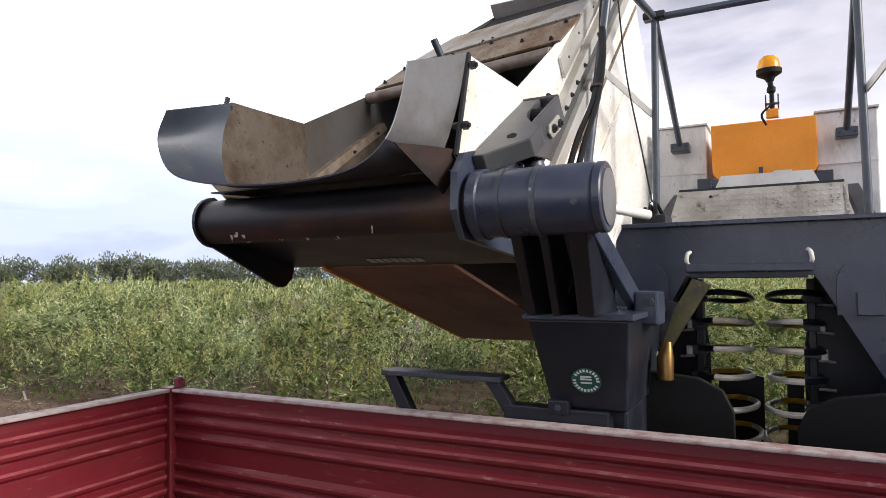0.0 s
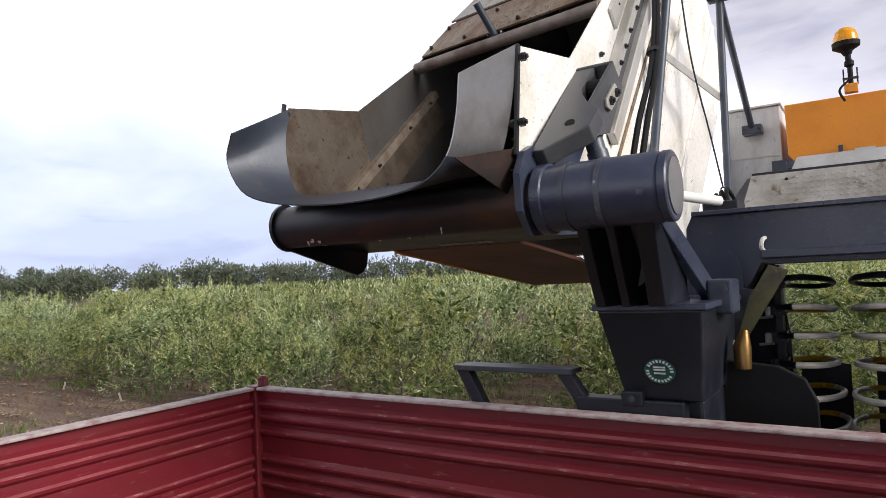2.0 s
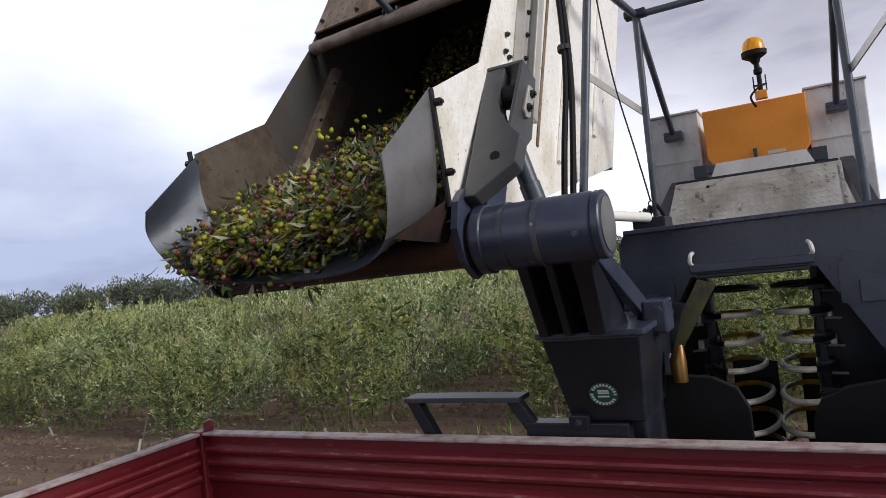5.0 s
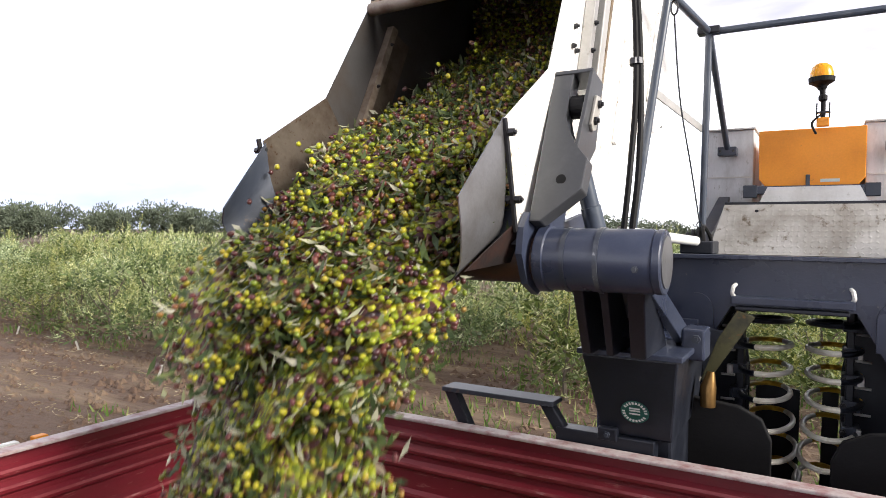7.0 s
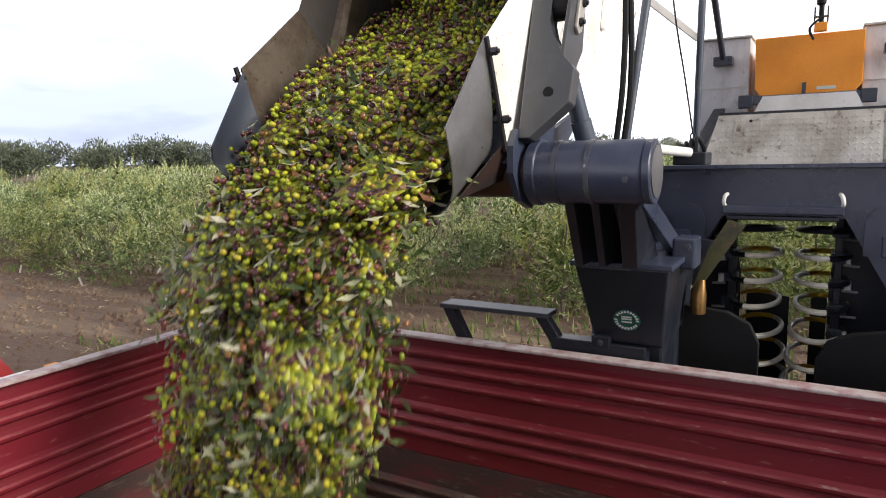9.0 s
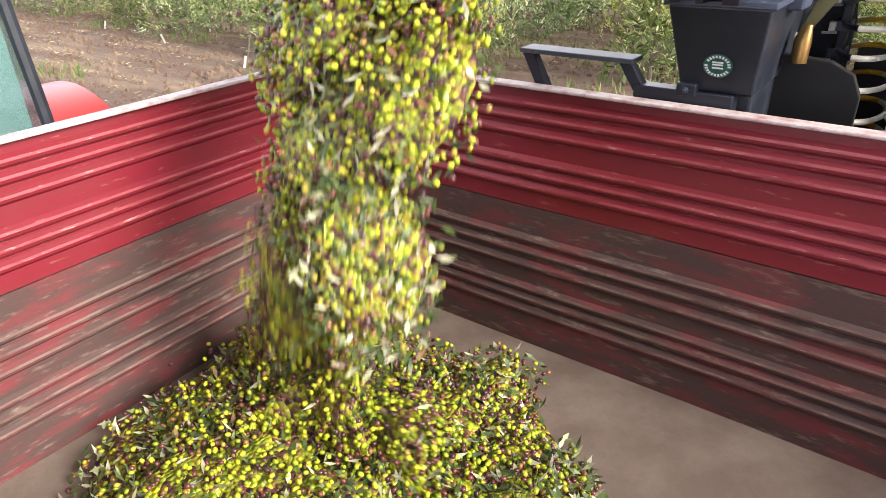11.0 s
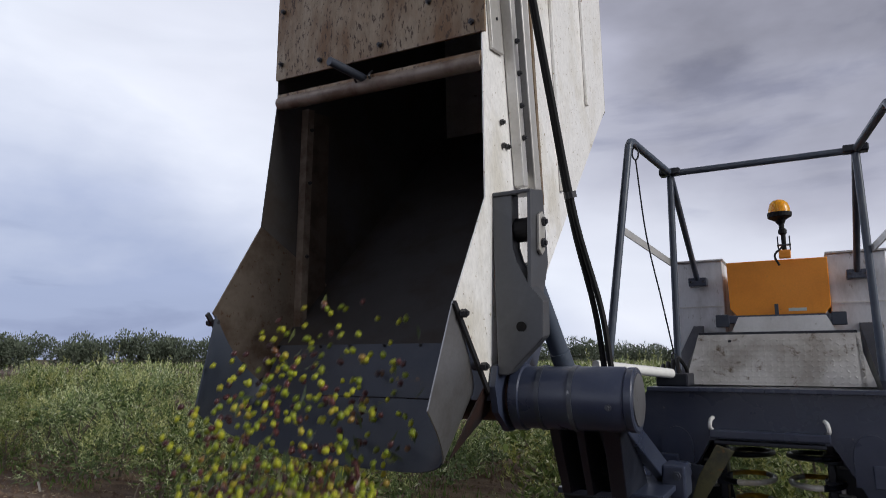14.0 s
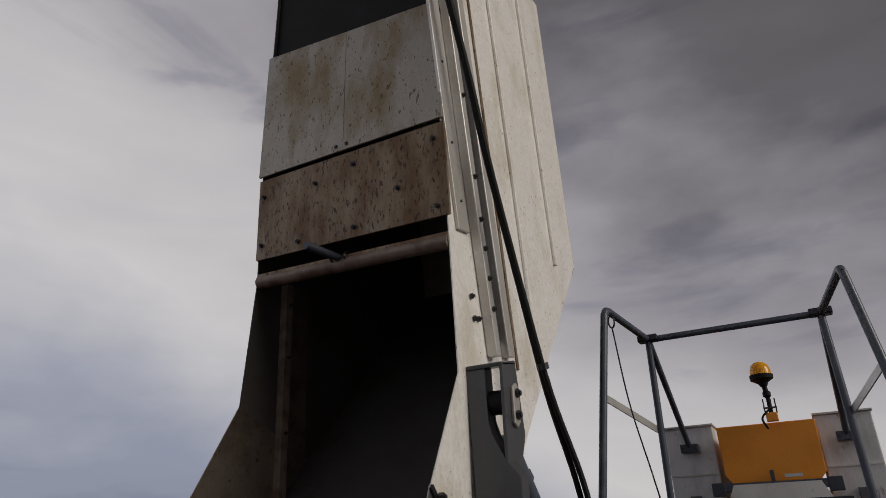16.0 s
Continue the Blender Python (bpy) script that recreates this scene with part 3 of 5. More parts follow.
    add("print_bar", pr, M["paper"], "", sticker)
    # knuckle at the column's side and slanted stay to the portal
    add("knuckle", boxed((0.845, 1.93, 2.43), (0.915, 2.05, 2.53), 0.008), M["navy"])
    add("knuckle_bolt", bolt_at(bmesh.new(), (0.89, 1.93, 2.50), (0, -1, 0), 0.014, 0.012), M["steel"])
    add("stay", prismed([(0.972, 2.565), (1.03, 2.545), (0.94, 2.40), (0.885, 2.31), (0.858, 2.31), (0.912, 2.46)], 1, 2.235, 2.25, 0.003), M["stay"], "worn olive-grey slanted stay plate")
    add("stay_plate", prismed([(0.85, 2.50), (0.93, 2.485), (0.905, 2.43), (0.862, 2.315), (0.80, 2.27), (0.80, 2.44)], 1, 2.262, 2.275, 0.003), M["scuff"], "navy plate scuffed to bare metal")
    add("stay_edge", rodded([(0.862, 2.215, 2.325), (0.80, 2.215, 2.20)], 0.004, 6), M["alu"])
    # portal over the tunnel
    def half(s):
        return [(MX + s * q[0], q[1]) for q in ((0.0, 2.752), (0.395, 2.752), (0.42, 2.70), (0.44, 2.2), (0.46, 0.9), (0.40, 0.9), (0.385, 2.22), (0.19, 2.572), (0.0, 2.572))]
    for s in (-1, 1):
        add("portal_half", prismed(half(s), 1, 2.30, 2.42), M["navy"], "navy plate portal over the tunnel")
        add("portal_lip", boxed((MX + min(0, s * 0.395), 2.27, 2.74), (MX + max(0, s * 0.395), 2.30, 2.755), 0.002), M["navy"])
        bm = bmesh.new()
        arch = [(MX + s * 0.30 + 0.055 * math.cos(a * math.pi / 12), 2.545 + 0.07 * math.sin(a * math.pi / 12)) for a in range(13)]
        prism(bm, arch + [(MX + s * 0.30 - 0.055, 2.45), (MX + s * 0.30 + 0.055, 2.45)], 1, 2.286, 2.299)
        add("cover_boss", bm, M["navy"])
        add("hinge_tab", boxed((MX + s * 0.33 - 0.035, 2.27, 2.45), (MX + s * 0.33 + 0.035, 2.286, 2.52), 0.003), M["navy"])
        add("hook", rodded(bend([(MX + s * 0.178, 2.285, 2.61), (MX + s * 0.182, 2.262, 2.622), (MX + s * 0.178, 2.262, 2.645), (MX + s * 0.172, 2.28, 2.652)], 4), 0.007, 8), M["lamp_white"], "small pale hook")
    add("cross_bar", boxed((MX - 0.185, 2.25, 2.585), (MX + 0.185, 2.30, 2.612), 0.004), M["navy"])
    add("cross_bar_lip", boxed((MX - 0.17, 2.24, 2.565), (MX + 0.17, 2.30, 2.577), 0.003), M["black"])
    # tunnel cheeks and black round rubber guards
    for s in (-1, 1):
        add("tunnel_wall", boxed((MX + s * 0.50 - 0.01, 2.42, 0.7), (MX + s * 0.50 + 0.01, 4.6, 2.55)), M["black"])
        out_x, in_x, top = (0.40, 0.04, 2.26) if s < 0 else (0.40, 0.125, 2.225)
        gp = [(MX + s * out_x, 1.2), (MX + s * out_x, top - 0.02), (MX + s * (out_x - 0.06), top + 0.02), (MX + s * (in_x + 0.10), top), (MX + s * (in_x + 0.03), top - 0.035), (MX + s * in_x, top - 0.10), (MX + s * in_x, 1.2)]
        add("rubber_guard", prismed(gp, 1, 2.12, 2.15, 0.004), M["rubber"], "black rubber guard with rounded corner")
        add("mud_flap", boxed((MX + s * 0.44 - 0.06, 2.05, 0.9), (MX + s * 0.44 + 0.06, 2.09, 2.33), 0.004), M["black"])
        if s < 0:
            add("worn_roller", rodded([(0.905, 2.09, 2.255), (0.905, 2.09, 2.32), (0.912, 2.10, 2.37)], [0.024, 0.026, 0.012], 24), M["brass"], "brass-coloured worn roller", smooth=True)
        # picking rods: flat bows one above the other on a clamp rack
        rack = add("rod_rack", boxed((MX + s * 0.185 - 0.013, 2.60, 1.5), (MX + s * 0.185 + 0.013, 2.68, 2.56), 0.003), M["black"])
        for k in range(9):
            z = 2.492 - 0.0965 * k
            mid = s * 0.112 + (0.014 if s < 0 else 0.022)
            drop = max(0, k - 3)

            def bow(lo, hi):
                return rodded([(MX + mid + s * (-0.088 * math.cos(g_) - 0.012 * drop), 2.68 + 0.30 * math.sin(g_), z - 0.026 * math.sin(g_) - 0.012 * drop) for g_ in [math.pi * (lo + (hi - lo) * i / 14) for i in range(15)]], 0.0105, 8)
            pr_ = add("picking_rod", bow(-0.56 if k < 4 else -0.8, 0.30), M["cream"] if k else M["black"], "pale curved picking rod" if k else "", smooth=True)
            # black near end of each rod, longer on the upper four
            add("rod_sleeve", bow(-0.98, -0.56 if k < 4 else -0.8), M["black"], "", pr_, True)
            add("yellow_arm", bow(0.30, 0.98), M["yellow"] if k else M["black"], "yellow rod arm" if k else "", pr_, True)
            add("clamp_plate", boxed((MX + s * 0.208, 2.57, z - 0.02), (MX + s * (0.218 + 0.006 * (k % 3)), 2.60, z + 0.016), 0.003), M["alu"] if k % 3 else M["steel"], "", rack)
            add("clamp_rod", rodded([(MX + s * 0.20, 2.56, z - 0.02), (MX + s * 0.25, 2.58, z - 0.026)], 0.005, 8), M["alu"], "", rack)
            add("clamp", boxed((MX + s * 0.19 - 0.03, 2.585, z - 0.018), (MX + s * 0.19 + 0.03, 2.67, z + 0.018), 0.004), M["steel"], "", rack)
            add("clamp_bolt", bolt_at(bmesh.new(), (MX + s * 0.165, 2.585, z), (0, -1, 0), 0.012, 0.012), M["bolt"], "", rack)
        add("rack_plate", prismed([(MX + s * 0.16, 1.2), (MX + s * 0.16, 2.30), (MX + s * 0.20, 2.57), (MX + s * 0.49, 2.57), (MX + s * 0.49, 1.2)], 1, 2.715, 2.73), M["black"])
        add("catch_plate", prismed([(MX + s * (0.0 if s < 0 else 0.09) - (0.0 if s > 0 else -0.01), 1.2), (MX + s * (0.0 if s < 0 else 0.10) + (0.015 if s < 0 else 0.0), 2.15), (MX + s * 0.10, 2.165), (MX + s * 0.16, 2.17), (MX + s * 0.16, 1.2)], 1, 3.02, 3.03), M["black"], "black catching plate")
    # service deck: tread plate, back plate, orange hood
    tr = bmesh.new()
    prism(tr, [(3.12, 2.735), (3.25, 2.972), (3.265, 2.966), (3.14, 2.728)], 0, 0.80, 1.49)
    tread = add("tread_plate", tr, M["tread"], "grey chequer-plate step stained with dirt")
    for s in (-1, 1):
        wedge = bmesh.new()
        x0, x1 = (MX + s * 0.335, MX + s * 0.39)
        a = [wedge.verts.new(p) for p in ((x0, 3.12, 2.735), (x1, 3.12, 2.735), (x0, 3.25, 2.972))]
        b = [wedge.verts.new(p) for p in ((x0, 3.14, 2.728), (x1, 3.14, 2.728), (x0, 3.265, 2.966))]
        wedge.faces.new(a), wedge.faces.new(b[::-1])
        for i in range(3):
            wedge.faces.new((a[i], b[i], b[(i + 1) % 3], a[(i + 1) % 3]))
        add("tread_wing", wedge, M["tread"], "", tread)
    n, d = Vector((0, -0.876, 0.48)), Vector((0, 0.48, 0.876))
    studs = bmesh.new()
    for i in range(25):
        for k in range(9):
            c = Vector((0.822 + i * 0.0275, 3.1275, 2.75)) + d * (k * 0.0275) + n * 0.001
            g = radians(45 if (i + k) % 2 else -45)
            u = Vector((1, 0, 0)) * math.cos(g) + d * math.sin(g)
            w = Vector((1, 0, 0)) * -math.sin(g) + d * math.cos(g)
            q = [studs.verts.new(c + u * p * 0.011 + n * 0.0) for p in (-1, 1)]
            m1, m2 = studs.verts.new(c + w * 0.004), studs.verts.new(c - w * 0.004)
            t = studs.verts.new(c + n * 0.0016)
            for e, f in ((q[0], m1), (m1, q[1]), (q[1], m2), (m2, q[0])):
                studs.faces.new((e, f, t))
    tagged(add("raised_studs", studs, M["tread"], "", tread), kind="stuff")
    hole = bmesh.new()
    hc = Vector((0.945, 3.228, 2.938)) + n * 0.004
    hole.faces.new([hole.verts.new(hc + 0.008 * (math.cos(a * math.tau / 12) * Vector((1, 0, 0)) + math.sin(a * math.tau / 12) * d)) for a in range(12)])
    bmesh.ops.solidify(hole, geom=hole.faces[:], thickness=0.001)
    add("drain_hole", hole, M["black"], "", tread)
    add("deck_edge", boxed((0.80, 3.26, 2.965), (1.48, 3.52, 2.985), 0.003), M["black"])
    add("back_plate", prismed([(0.93, 2.985), (1.41, 2.985), (1.37, 3.07), (0.97, 3.07)], 1, 3.50, 3.52), M["alu"], "bare aluminium plate")
    add("hood_bar", boxed((0.845, 3.78, 3.05), (1.455, 3.84, 3.094), 0.004), M["navy"])
    add("hood_bar_end", boxed((0.83, 3.76, 3.03), (0.90, 3.79, 3.10), 0.004), M["steel"])
    add("hood_bar_end", boxed((1.40, 3.76, 3.03), (1.47, 3.79, 3.10), 0.004), M["steel"])
    hood = bmesh.new()
    prism(hood, [(0.93, 3.10), (1.375, 3.10), (1.408, 3.14), (1.41, 3.412), (0.893, 3.412), (0.897, 3.14)], 1, 3.90, 3.96, 0.004)
    hd = add("hood", hood, M["orange"], "orange painted sheet-metal hood with small dark spots")
    add("hood_latch", boxed((1.13, 3.885, 3.08), (1.15, 3.899, 3.16), 0.003), M["steel"], "", hd)
    add("hood_label", boxed((1.20, 3.8985, 3.118), (1.29, 3.8995, 3.135)), M["paper"], "", hd)
    add("hood_body", boxed((0.92, 3.962, 3.0), (1.38, 4.9, 3.39), 0.01), M["orange"], "", hd)
    # amber beacon on a rubber stalk
    bx, by = 1.205, 3.86
    bea = add("beacon_bracket", boxed((bx - 0.03, by - 0.02, 3.412), (bx + 0.03, by + 0.02, 3.459), 0.004), M["orange"])
    add("beacon_clamp", boxed((bx - 0.035, by - 0.012, 3.484), (bx + 0.035, by + 0.012, 3.492)), M["black"], "", bea)
    for s in (-1, 1):
        add("clamp_pin", rodded([(bx + s * 0.03, by, 3.454), (bx + s * 0.03, by, 3.539)], 0.004, 6), M["black"], "", bea)
    add("beacon_stalk", rodded([(bx, by, 3.454), (bx, by, 3.544), (bx - 0.002, by, 3.554), (bx - 0.002, by, 3.574), (bx - 0.004, by, 3.584), (bx - 0.006, by, 3.619)], [0.012, 0.012, 0.022, 0.022, 0.014, 0.014], 12), M["rubber"], "", bea)
    add("beacon_cup", rodded([(bx - 0.006, by, 3.609), (bx - 0.008, by, 3.629), (bx - 0.01, by, 3.649), (bx - 0.01, by, 3.674)], [0.018, 0.028, 0.062, 0.064], 24), M["rubber"], "", bea)
    add("beacon_dome", rodded([(bx - 0.01, by, 3.674), (bx - 0.01, by, 3.699), (bx - 0.01, by, 3.729), (bx - 0.01, by, 3.746), (bx - 0.01, by, 3.752)], [0.057, 0.056, 0.047, 0.028, 0.006], 24), M["amber"], "amber beacon lens", bea, True)
    add("beacon_core", rodded([(bx - 0.01, by, 3.676), (bx - 0.01, by, 3.724)], [0.03, 0.02], 12), M["orange"], "", bea)
    add("beacon_cable", rodded(bend([(bx, by - 0.01, 3.484), (bx - 0.05, by - 0.03, 3.430), (bx - 0.03, by - 0.03, 3.370)], 5), 0.006, 6), M["rubber"], "", bea)
    # pale boxes beside the hood
    for s in (-1, 1):
        x0, x1 = sorted((MX + s * 0.275, MX + s * 0.555))
        bm = boxed((x0, 4.0, 2.75), (x1, 5.2, 3.44), 0.006)
        b = add("side_bin", bm, M["pale"], "pale scuffed sheet-metal bin")
        add("bin_lid", boxed((x0 - 0.008, 3.985, 3.44), (x1 + 0.008, 5.21, 3.452), 0.003), M["alu"], "", b)
        add("bin_seam", boxed((x0 + 0.004, 3.993, 3.16), (x1 - 0.004, 3.9995, 3.168)), M["alu"], "", b)
        fx = MX - 0.41 if s < 0 else MX + 0.41
        foot = add("rail_foot", boxed((fx - 0.05, 3.90, 3.285), (fx + 0.05, 3.985, 3.335), 0.004), M["navy"])
        for k in (-0.035, 0.035):
            add("foot_bolt", bolt_at(bmesh.new(), (fx + k, 3.90, 3.31), (0, -1, 0), 0.008, 0.006), M["bolt"], "", foot)
        sl = bmesh.new()
        prism(sl, [(2.95, 2.72), (4.0, 2.72), (4.0, 3.05)], 0, *sorted((MX + s * 0.40, MX + s * 0.46)))
        add("deck_gusset", sl, M["black"])
    # guard rails of bent tube
    for s in (-1, 1):
        A = (MX + s * 0.40, 3.10, 3.78)
        low = (MX + s * 0.593, 2.48, 2.80)
        add("rail_post", rodded(bend([low, (MX + s * 0.50, 2.59, 3.70), (MX + s * 0.49, 2.612, 3.80), (MX + s * 0.485, 2.65, 3.828), (MX + s * 0.47, 2.74, 3.822), A], 5), 0.0175, 12), M["rail"], "bent blue-grey guard rail tube", smooth=True)
        add("rail_post", rodded([A, (MX + s * 0.415, 3.10, 2.76)], 0.0165, 12), M["rail"], smooth=True)
        add("rail_post", rodded([A, (MX + s * 0.41, 3.93, 3.315)], 0.0165, 12), M["rail"], smooth=True)
        add("mid_rail", loft([Vector((MX + s * 0.53, 2.57, 3.40)), Vector((MX + s * 0.42, 3.09, 3.31))], [Vector((MX + s * 0.53, 2.57, 3.435)), Vector((MX + s * 0.42, 3.09, 3.345))], 1, 0.006), M["alu"], "flat galvanised bar")
        add("rail_joint", boxed((A[0] - 0.05, A[1] - 0.03, A[2] - 0.012), (A[0] + 0.05, A[1] + 0.03, A[2] + 0.022), 0.006), M["black"])
    add("cross_rail", rodded([(MX - 0.40, 3.10, 3.78), (MX + 0.40, 3.10, 3.78)], 0.0165, 12), M["rail"], smooth=True)
    cable = add("safety_cable", rodded(bend([(0.665, 2.64, 3.74), (0.69, 2.66, 3.4), (0.735, 2.70, 3.1), (0.765, 2.74, 2.88)], 6), 0.0035, 6), M["black"], "thin black hanging cable with a snap hook")
    add("snap_hook", rodded([(0.665 + 0.014 * math.cos(a * math.tau / 14), 2.64, 3.77 + 0.03 * math.sin(a * math.tau / 14)) for a in range(14)], 0.004, 6, True), M["bolt"], "", cable)
    add("cable_eye", rodded([(0.765 + 0.01 * math.cos(a * math.tau / 12), 2.74, 2.867 + 0.013 * math.sin(a * math.tau / 12)) for a in range(12)], 0.003, 6, True), M["bolt"], "", cable)
    add("pale_conduit", rodded([(0.60, 2.10, 2.835), (0.80, 2.45, 2.80)], 0.019, 12), M["lamp_white"], "pale plastic conduit", smooth=True)
    add("valve_block", boxed((0.74, 2.45, 2.75), (0.86, 2.62, 2.80), 0.006), M["black"])
    for k in range(4):
        add("small_hose", rodded(bend([(0.76 + 0.02 * k, 2.5, 2.79), (0.74 + 0.02 * k, 2.62, 2.83 + 0.01 * k), (0.70 + 0.03 * k, 2.9, 2.80), (0.74, 3.1, 2.74)], 5), 0.008, 6), M["rubber"])
    add("side_wall", boxed((0.69, 2.42, 0.9), (0.745, 4.8, 2.70)), M["navy"])
    add("side_wall", boxed((2 * MX - 0.745, 2.42, 0.9), (2 * MX - 0.69, 4.8, 2.70)), M["navy"])
    add("deck", boxed((0.72, 2.42, 2.69), (2 * MX - 0.72, 4.9, 2.725)), M["black"])
    for s in (-1, 1):
        for y in (2.9, 4.4):
            x = MX + s * 0.75
            bm = rodded([(x - 0.14, y, 0.55), (x - 0.11, y, 0.55), (x + 0.11, y, 0.55), (x + 0.14, y, 0.55)], [0.46, 0.55, 0.55, 0.46], 28)
            w = add("wheel", bm, M["rubber"], "large black tyre")
            add("rim", rodded([(x - 0.15, y, 0.55), (x + 0.15, y, 0.55)], 0.27, 20), M["black"], "", w)
            add("wheel_leg", boxed((x - 0.07, y - 0.1, 0.6), (x + 0.07, y + 0.1, 2.6), 0.01), M["navy"])
    # foot step of square bar
    stp = add("foot_step", boxed((0.065, 1.775, 2.262), (0.480, 1.865, 2.278), 0.003), M["steel"], "black square-bar step with a worn tread")
    add("step_leg", prismed([(0.07, 2.262), (0.115, 2.262), (0.21, 2.08), (0.165, 2.08)], 1, 1.785, 1.825, 0.003), M["black"], "", stp)
    add("step_leg", prismed([(0.43, 2.262), (0.475, 2.262), (0.54, 2.165), (0.495, 2.165)], 1, 1.785, 1.825, 0.003), M["black"], "", stp)
    add("step_bar", boxed((0.49, 1.78, 2.14), (0.80, 1.845, 2.20), 0.004), M["black"], "", stp)
    add("step_bracket", boxed((0.63, 1.77, 2.185), (0.69, 1.81, 2.225), 0.004), M["black"], "", stp)
    add("step_bolt", bolt_at(bmesh.new(), (0.66, 1.77, 2.205), (0, -1, 0), 0.01, 0.006), M["steel"], "", stp)
    add("step_low", boxed((0.165, 1.785, 2.06), (0.80, 1.825, 2.10), 0.003), M["black"], "", stp)
    return h


build_harvester()


# ---- tipping hopper ----
PIVOT = (0.0, 1.454, 2.756)
TILT = [(0, 41.1), (0.5, 42.6), (1, 44.8), (1.5, 47), (2, 49.4), (2.5, 51.6), (3, 54), (3.5, 56.5), (4, 58.8), (4.7, 62.3), (5.7, 67.4), (6.8, 72.0), (7, 72.6), (7.5, 74),
        (8, 75.3), (8.5, 77), (9, 79), (9.5, 81), (10.7, 83.3), (12, 85.4), (12.5, 87), (13, 90), (13.5, 94.4), (14, 98.4), (14.5, 100.3), (15, 101), (16, 101.2)]
XL, XR = -0.315, 0.53


def build_hopper():
    h = thing("hopper", PIVOT, "tipping olive hopper of scuffed sheet metal with rusty covers", "hopper")

    def add(name, bm, mat, label="", parent=None, smooth=False):
        return part(name, bm, mat, parent or h, label, smooth)

    low = [(2.62, -1.55), (1.06, -1.38), (0.10, -0.10)]
    side = [(0.04, 0.13), (0.285, 0.266), (0.556, 0.035), (1.0, -0.085), (1.42, -0.15), (2.0, -0.26), (2.62, -0.38)] + low
    side_r = [(0.04, 0.13), (0.285, 0.28), (0.556, 0.05), (0.955, -0.005), (1.37, -0.055), (1.86, -0.15), (2.62, -0.30)] + low
    wr = add("side_wall_right", prismed([(0.556, 0.05)] + side_r[3:-1] + [(0.30, -0.36)], 0, XR - 0.004, XR), M["white"], "white sheet-metal side with ribs and stains")
    add("spout_side", prismed(side_r[:2] + [(0.556, 0.05), (0.30, -0.36), (0.10, -0.10)], 0, XR - 0.004, XR), M["white"], "pale scuffed sheet-metal spout side")
    # deep part of the left wall, painted darker than its spout part for shade
    wl = add("side_wall_left", prismed([(0.556, 0.035)] + side[3:-1] + [(0.30, -0.36)], 0, XL, XL + 0.004), M["deep"], "sheet-metal side coloured dark for the hopper's inner shade")
    add("spout_side", prismed(side[:2] + [(0.556, 0.035), (0.30, -0.36), (0.10, -0.10)], 0, XL, XL + 0.004), M["inner"], "rust-stained sheet-metal spout side")
    # ribs, edge strips and bolts of the outer side
    add("edge_strip", boxed((XR + 0.001, 1.0, -0.14), (XR + 0.012, 2.6, -0.058), 0.002), M["alu"], "", wr)
    add("long_rib", boxed((XR + 0.001, 0.60, -0.205), (XR + 0.035, 2.6, -0.165), 0.004), M["alu"], "", wr)
    add("long_rib", boxed((XR + 0.001, 0.60, -0.34), (XR + 0.028, 2.6, -0.285), 0.004), M["alu"], "", wr)
    # dark strip painted in for the shaded gap between the long ribs
    add("channel_plate", prismed([(0.60, -0.207), (2.6, -0.207), (2.6, -0.283), (0.66, -0.283)], 0, XR + 0.001, XR + 0.006), M["grey"], "plate coloured dark as the channel's shaded gap", wr)
    add("seam_band", prismed([(0.56, -0.40), (2.6, -0.47), (2.6, -0.488), (0.56, -0.418)], 0, XR + 0.001, XR + 0.005), M["rust"], "rust-stained seam", wr)
    for a, b in (((0.62, -0.62), (2.6, -0.72)), ((1.02, -1.05), (2.6, -1.16))):
        p, q = Vector(a), Vector(b)
        nrm = Vector(((q - p).y, -(q - p).x)).normalized() * 0.013
        add("pressed_rib", prismed([tuple(p + nrm), tuple(q + nrm), tuple(q - nrm), tuple(p - nrm)], 0, XR + 0.0005, XR + 0.014, 0.004), M["white"], "", wr)
    for u, v in [(0.75 + 0.1 * k, -0.185) for k in range(4)] + [(0.72, -0.10), (0.72, -0.13), (0.79, -0.1), (1.1, -0.1), (1.3, -0.09), (1.6, -0.1), (1.85, -0.1)] + [(1.2, -0.185), (1.5, -0.185), (1.9, -0.185)]:
        add("side_bolt", bolt_at(bmesh.new(), (XR + (0.034 if v == -0.185 else 0.002), u, v), (1, 0, 0), 0.009, 0.008), M["bolt"], "", wr)
    # floors: spout floor, sloping floor, underside, back
    add("spout_floor", plate((0.01, 0.105), (0.15, -0.005), XL + 0.02, XR - 0.001, 0.004), M["steel"], "worn steel spout floor")
    # sloping floor takes the same shade-darkened colour
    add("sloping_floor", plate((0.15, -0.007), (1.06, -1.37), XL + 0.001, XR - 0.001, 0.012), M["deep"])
    for x in (-0.12, 0.0, 0.13, 0.26, 0.4):
        add("floor_bolt", bolt_at(bmesh.new(), (x, 0.145, 0.0), (0, 0.6, 0.8), 0.006, 0.003), M["bolt"])
    add("back_panel", plate((1.05, -1.375), (2.62, -1.545), XL + 0.001, XR - 0.001, 0.012), M["alu"])
    add("end_panel", boxed((XL + 0.001, 2.605, -1.55), (XR - 0.001, 2.618, -0.30)), M["alu"])
    ua, ub = Vector((-0.205, 0.20, -0.345)), Vector((-0.30, 0.97, -1.50))
    add("underside", loft([ua, ub], [Vector((0.30, 0.20, -0.345)), Vector((0.30, 0.97, -1.50))], 1, 0.012), M["under"], "brown-orange painted underside panel")
    shift = Vector((-0.003, -0.008, -0.006))
    add("underside_edge", rodded([ua + shift, ub + shift], 0.009, 8), M["orange"], "orange painted edge")
    apr = bmesh.new()
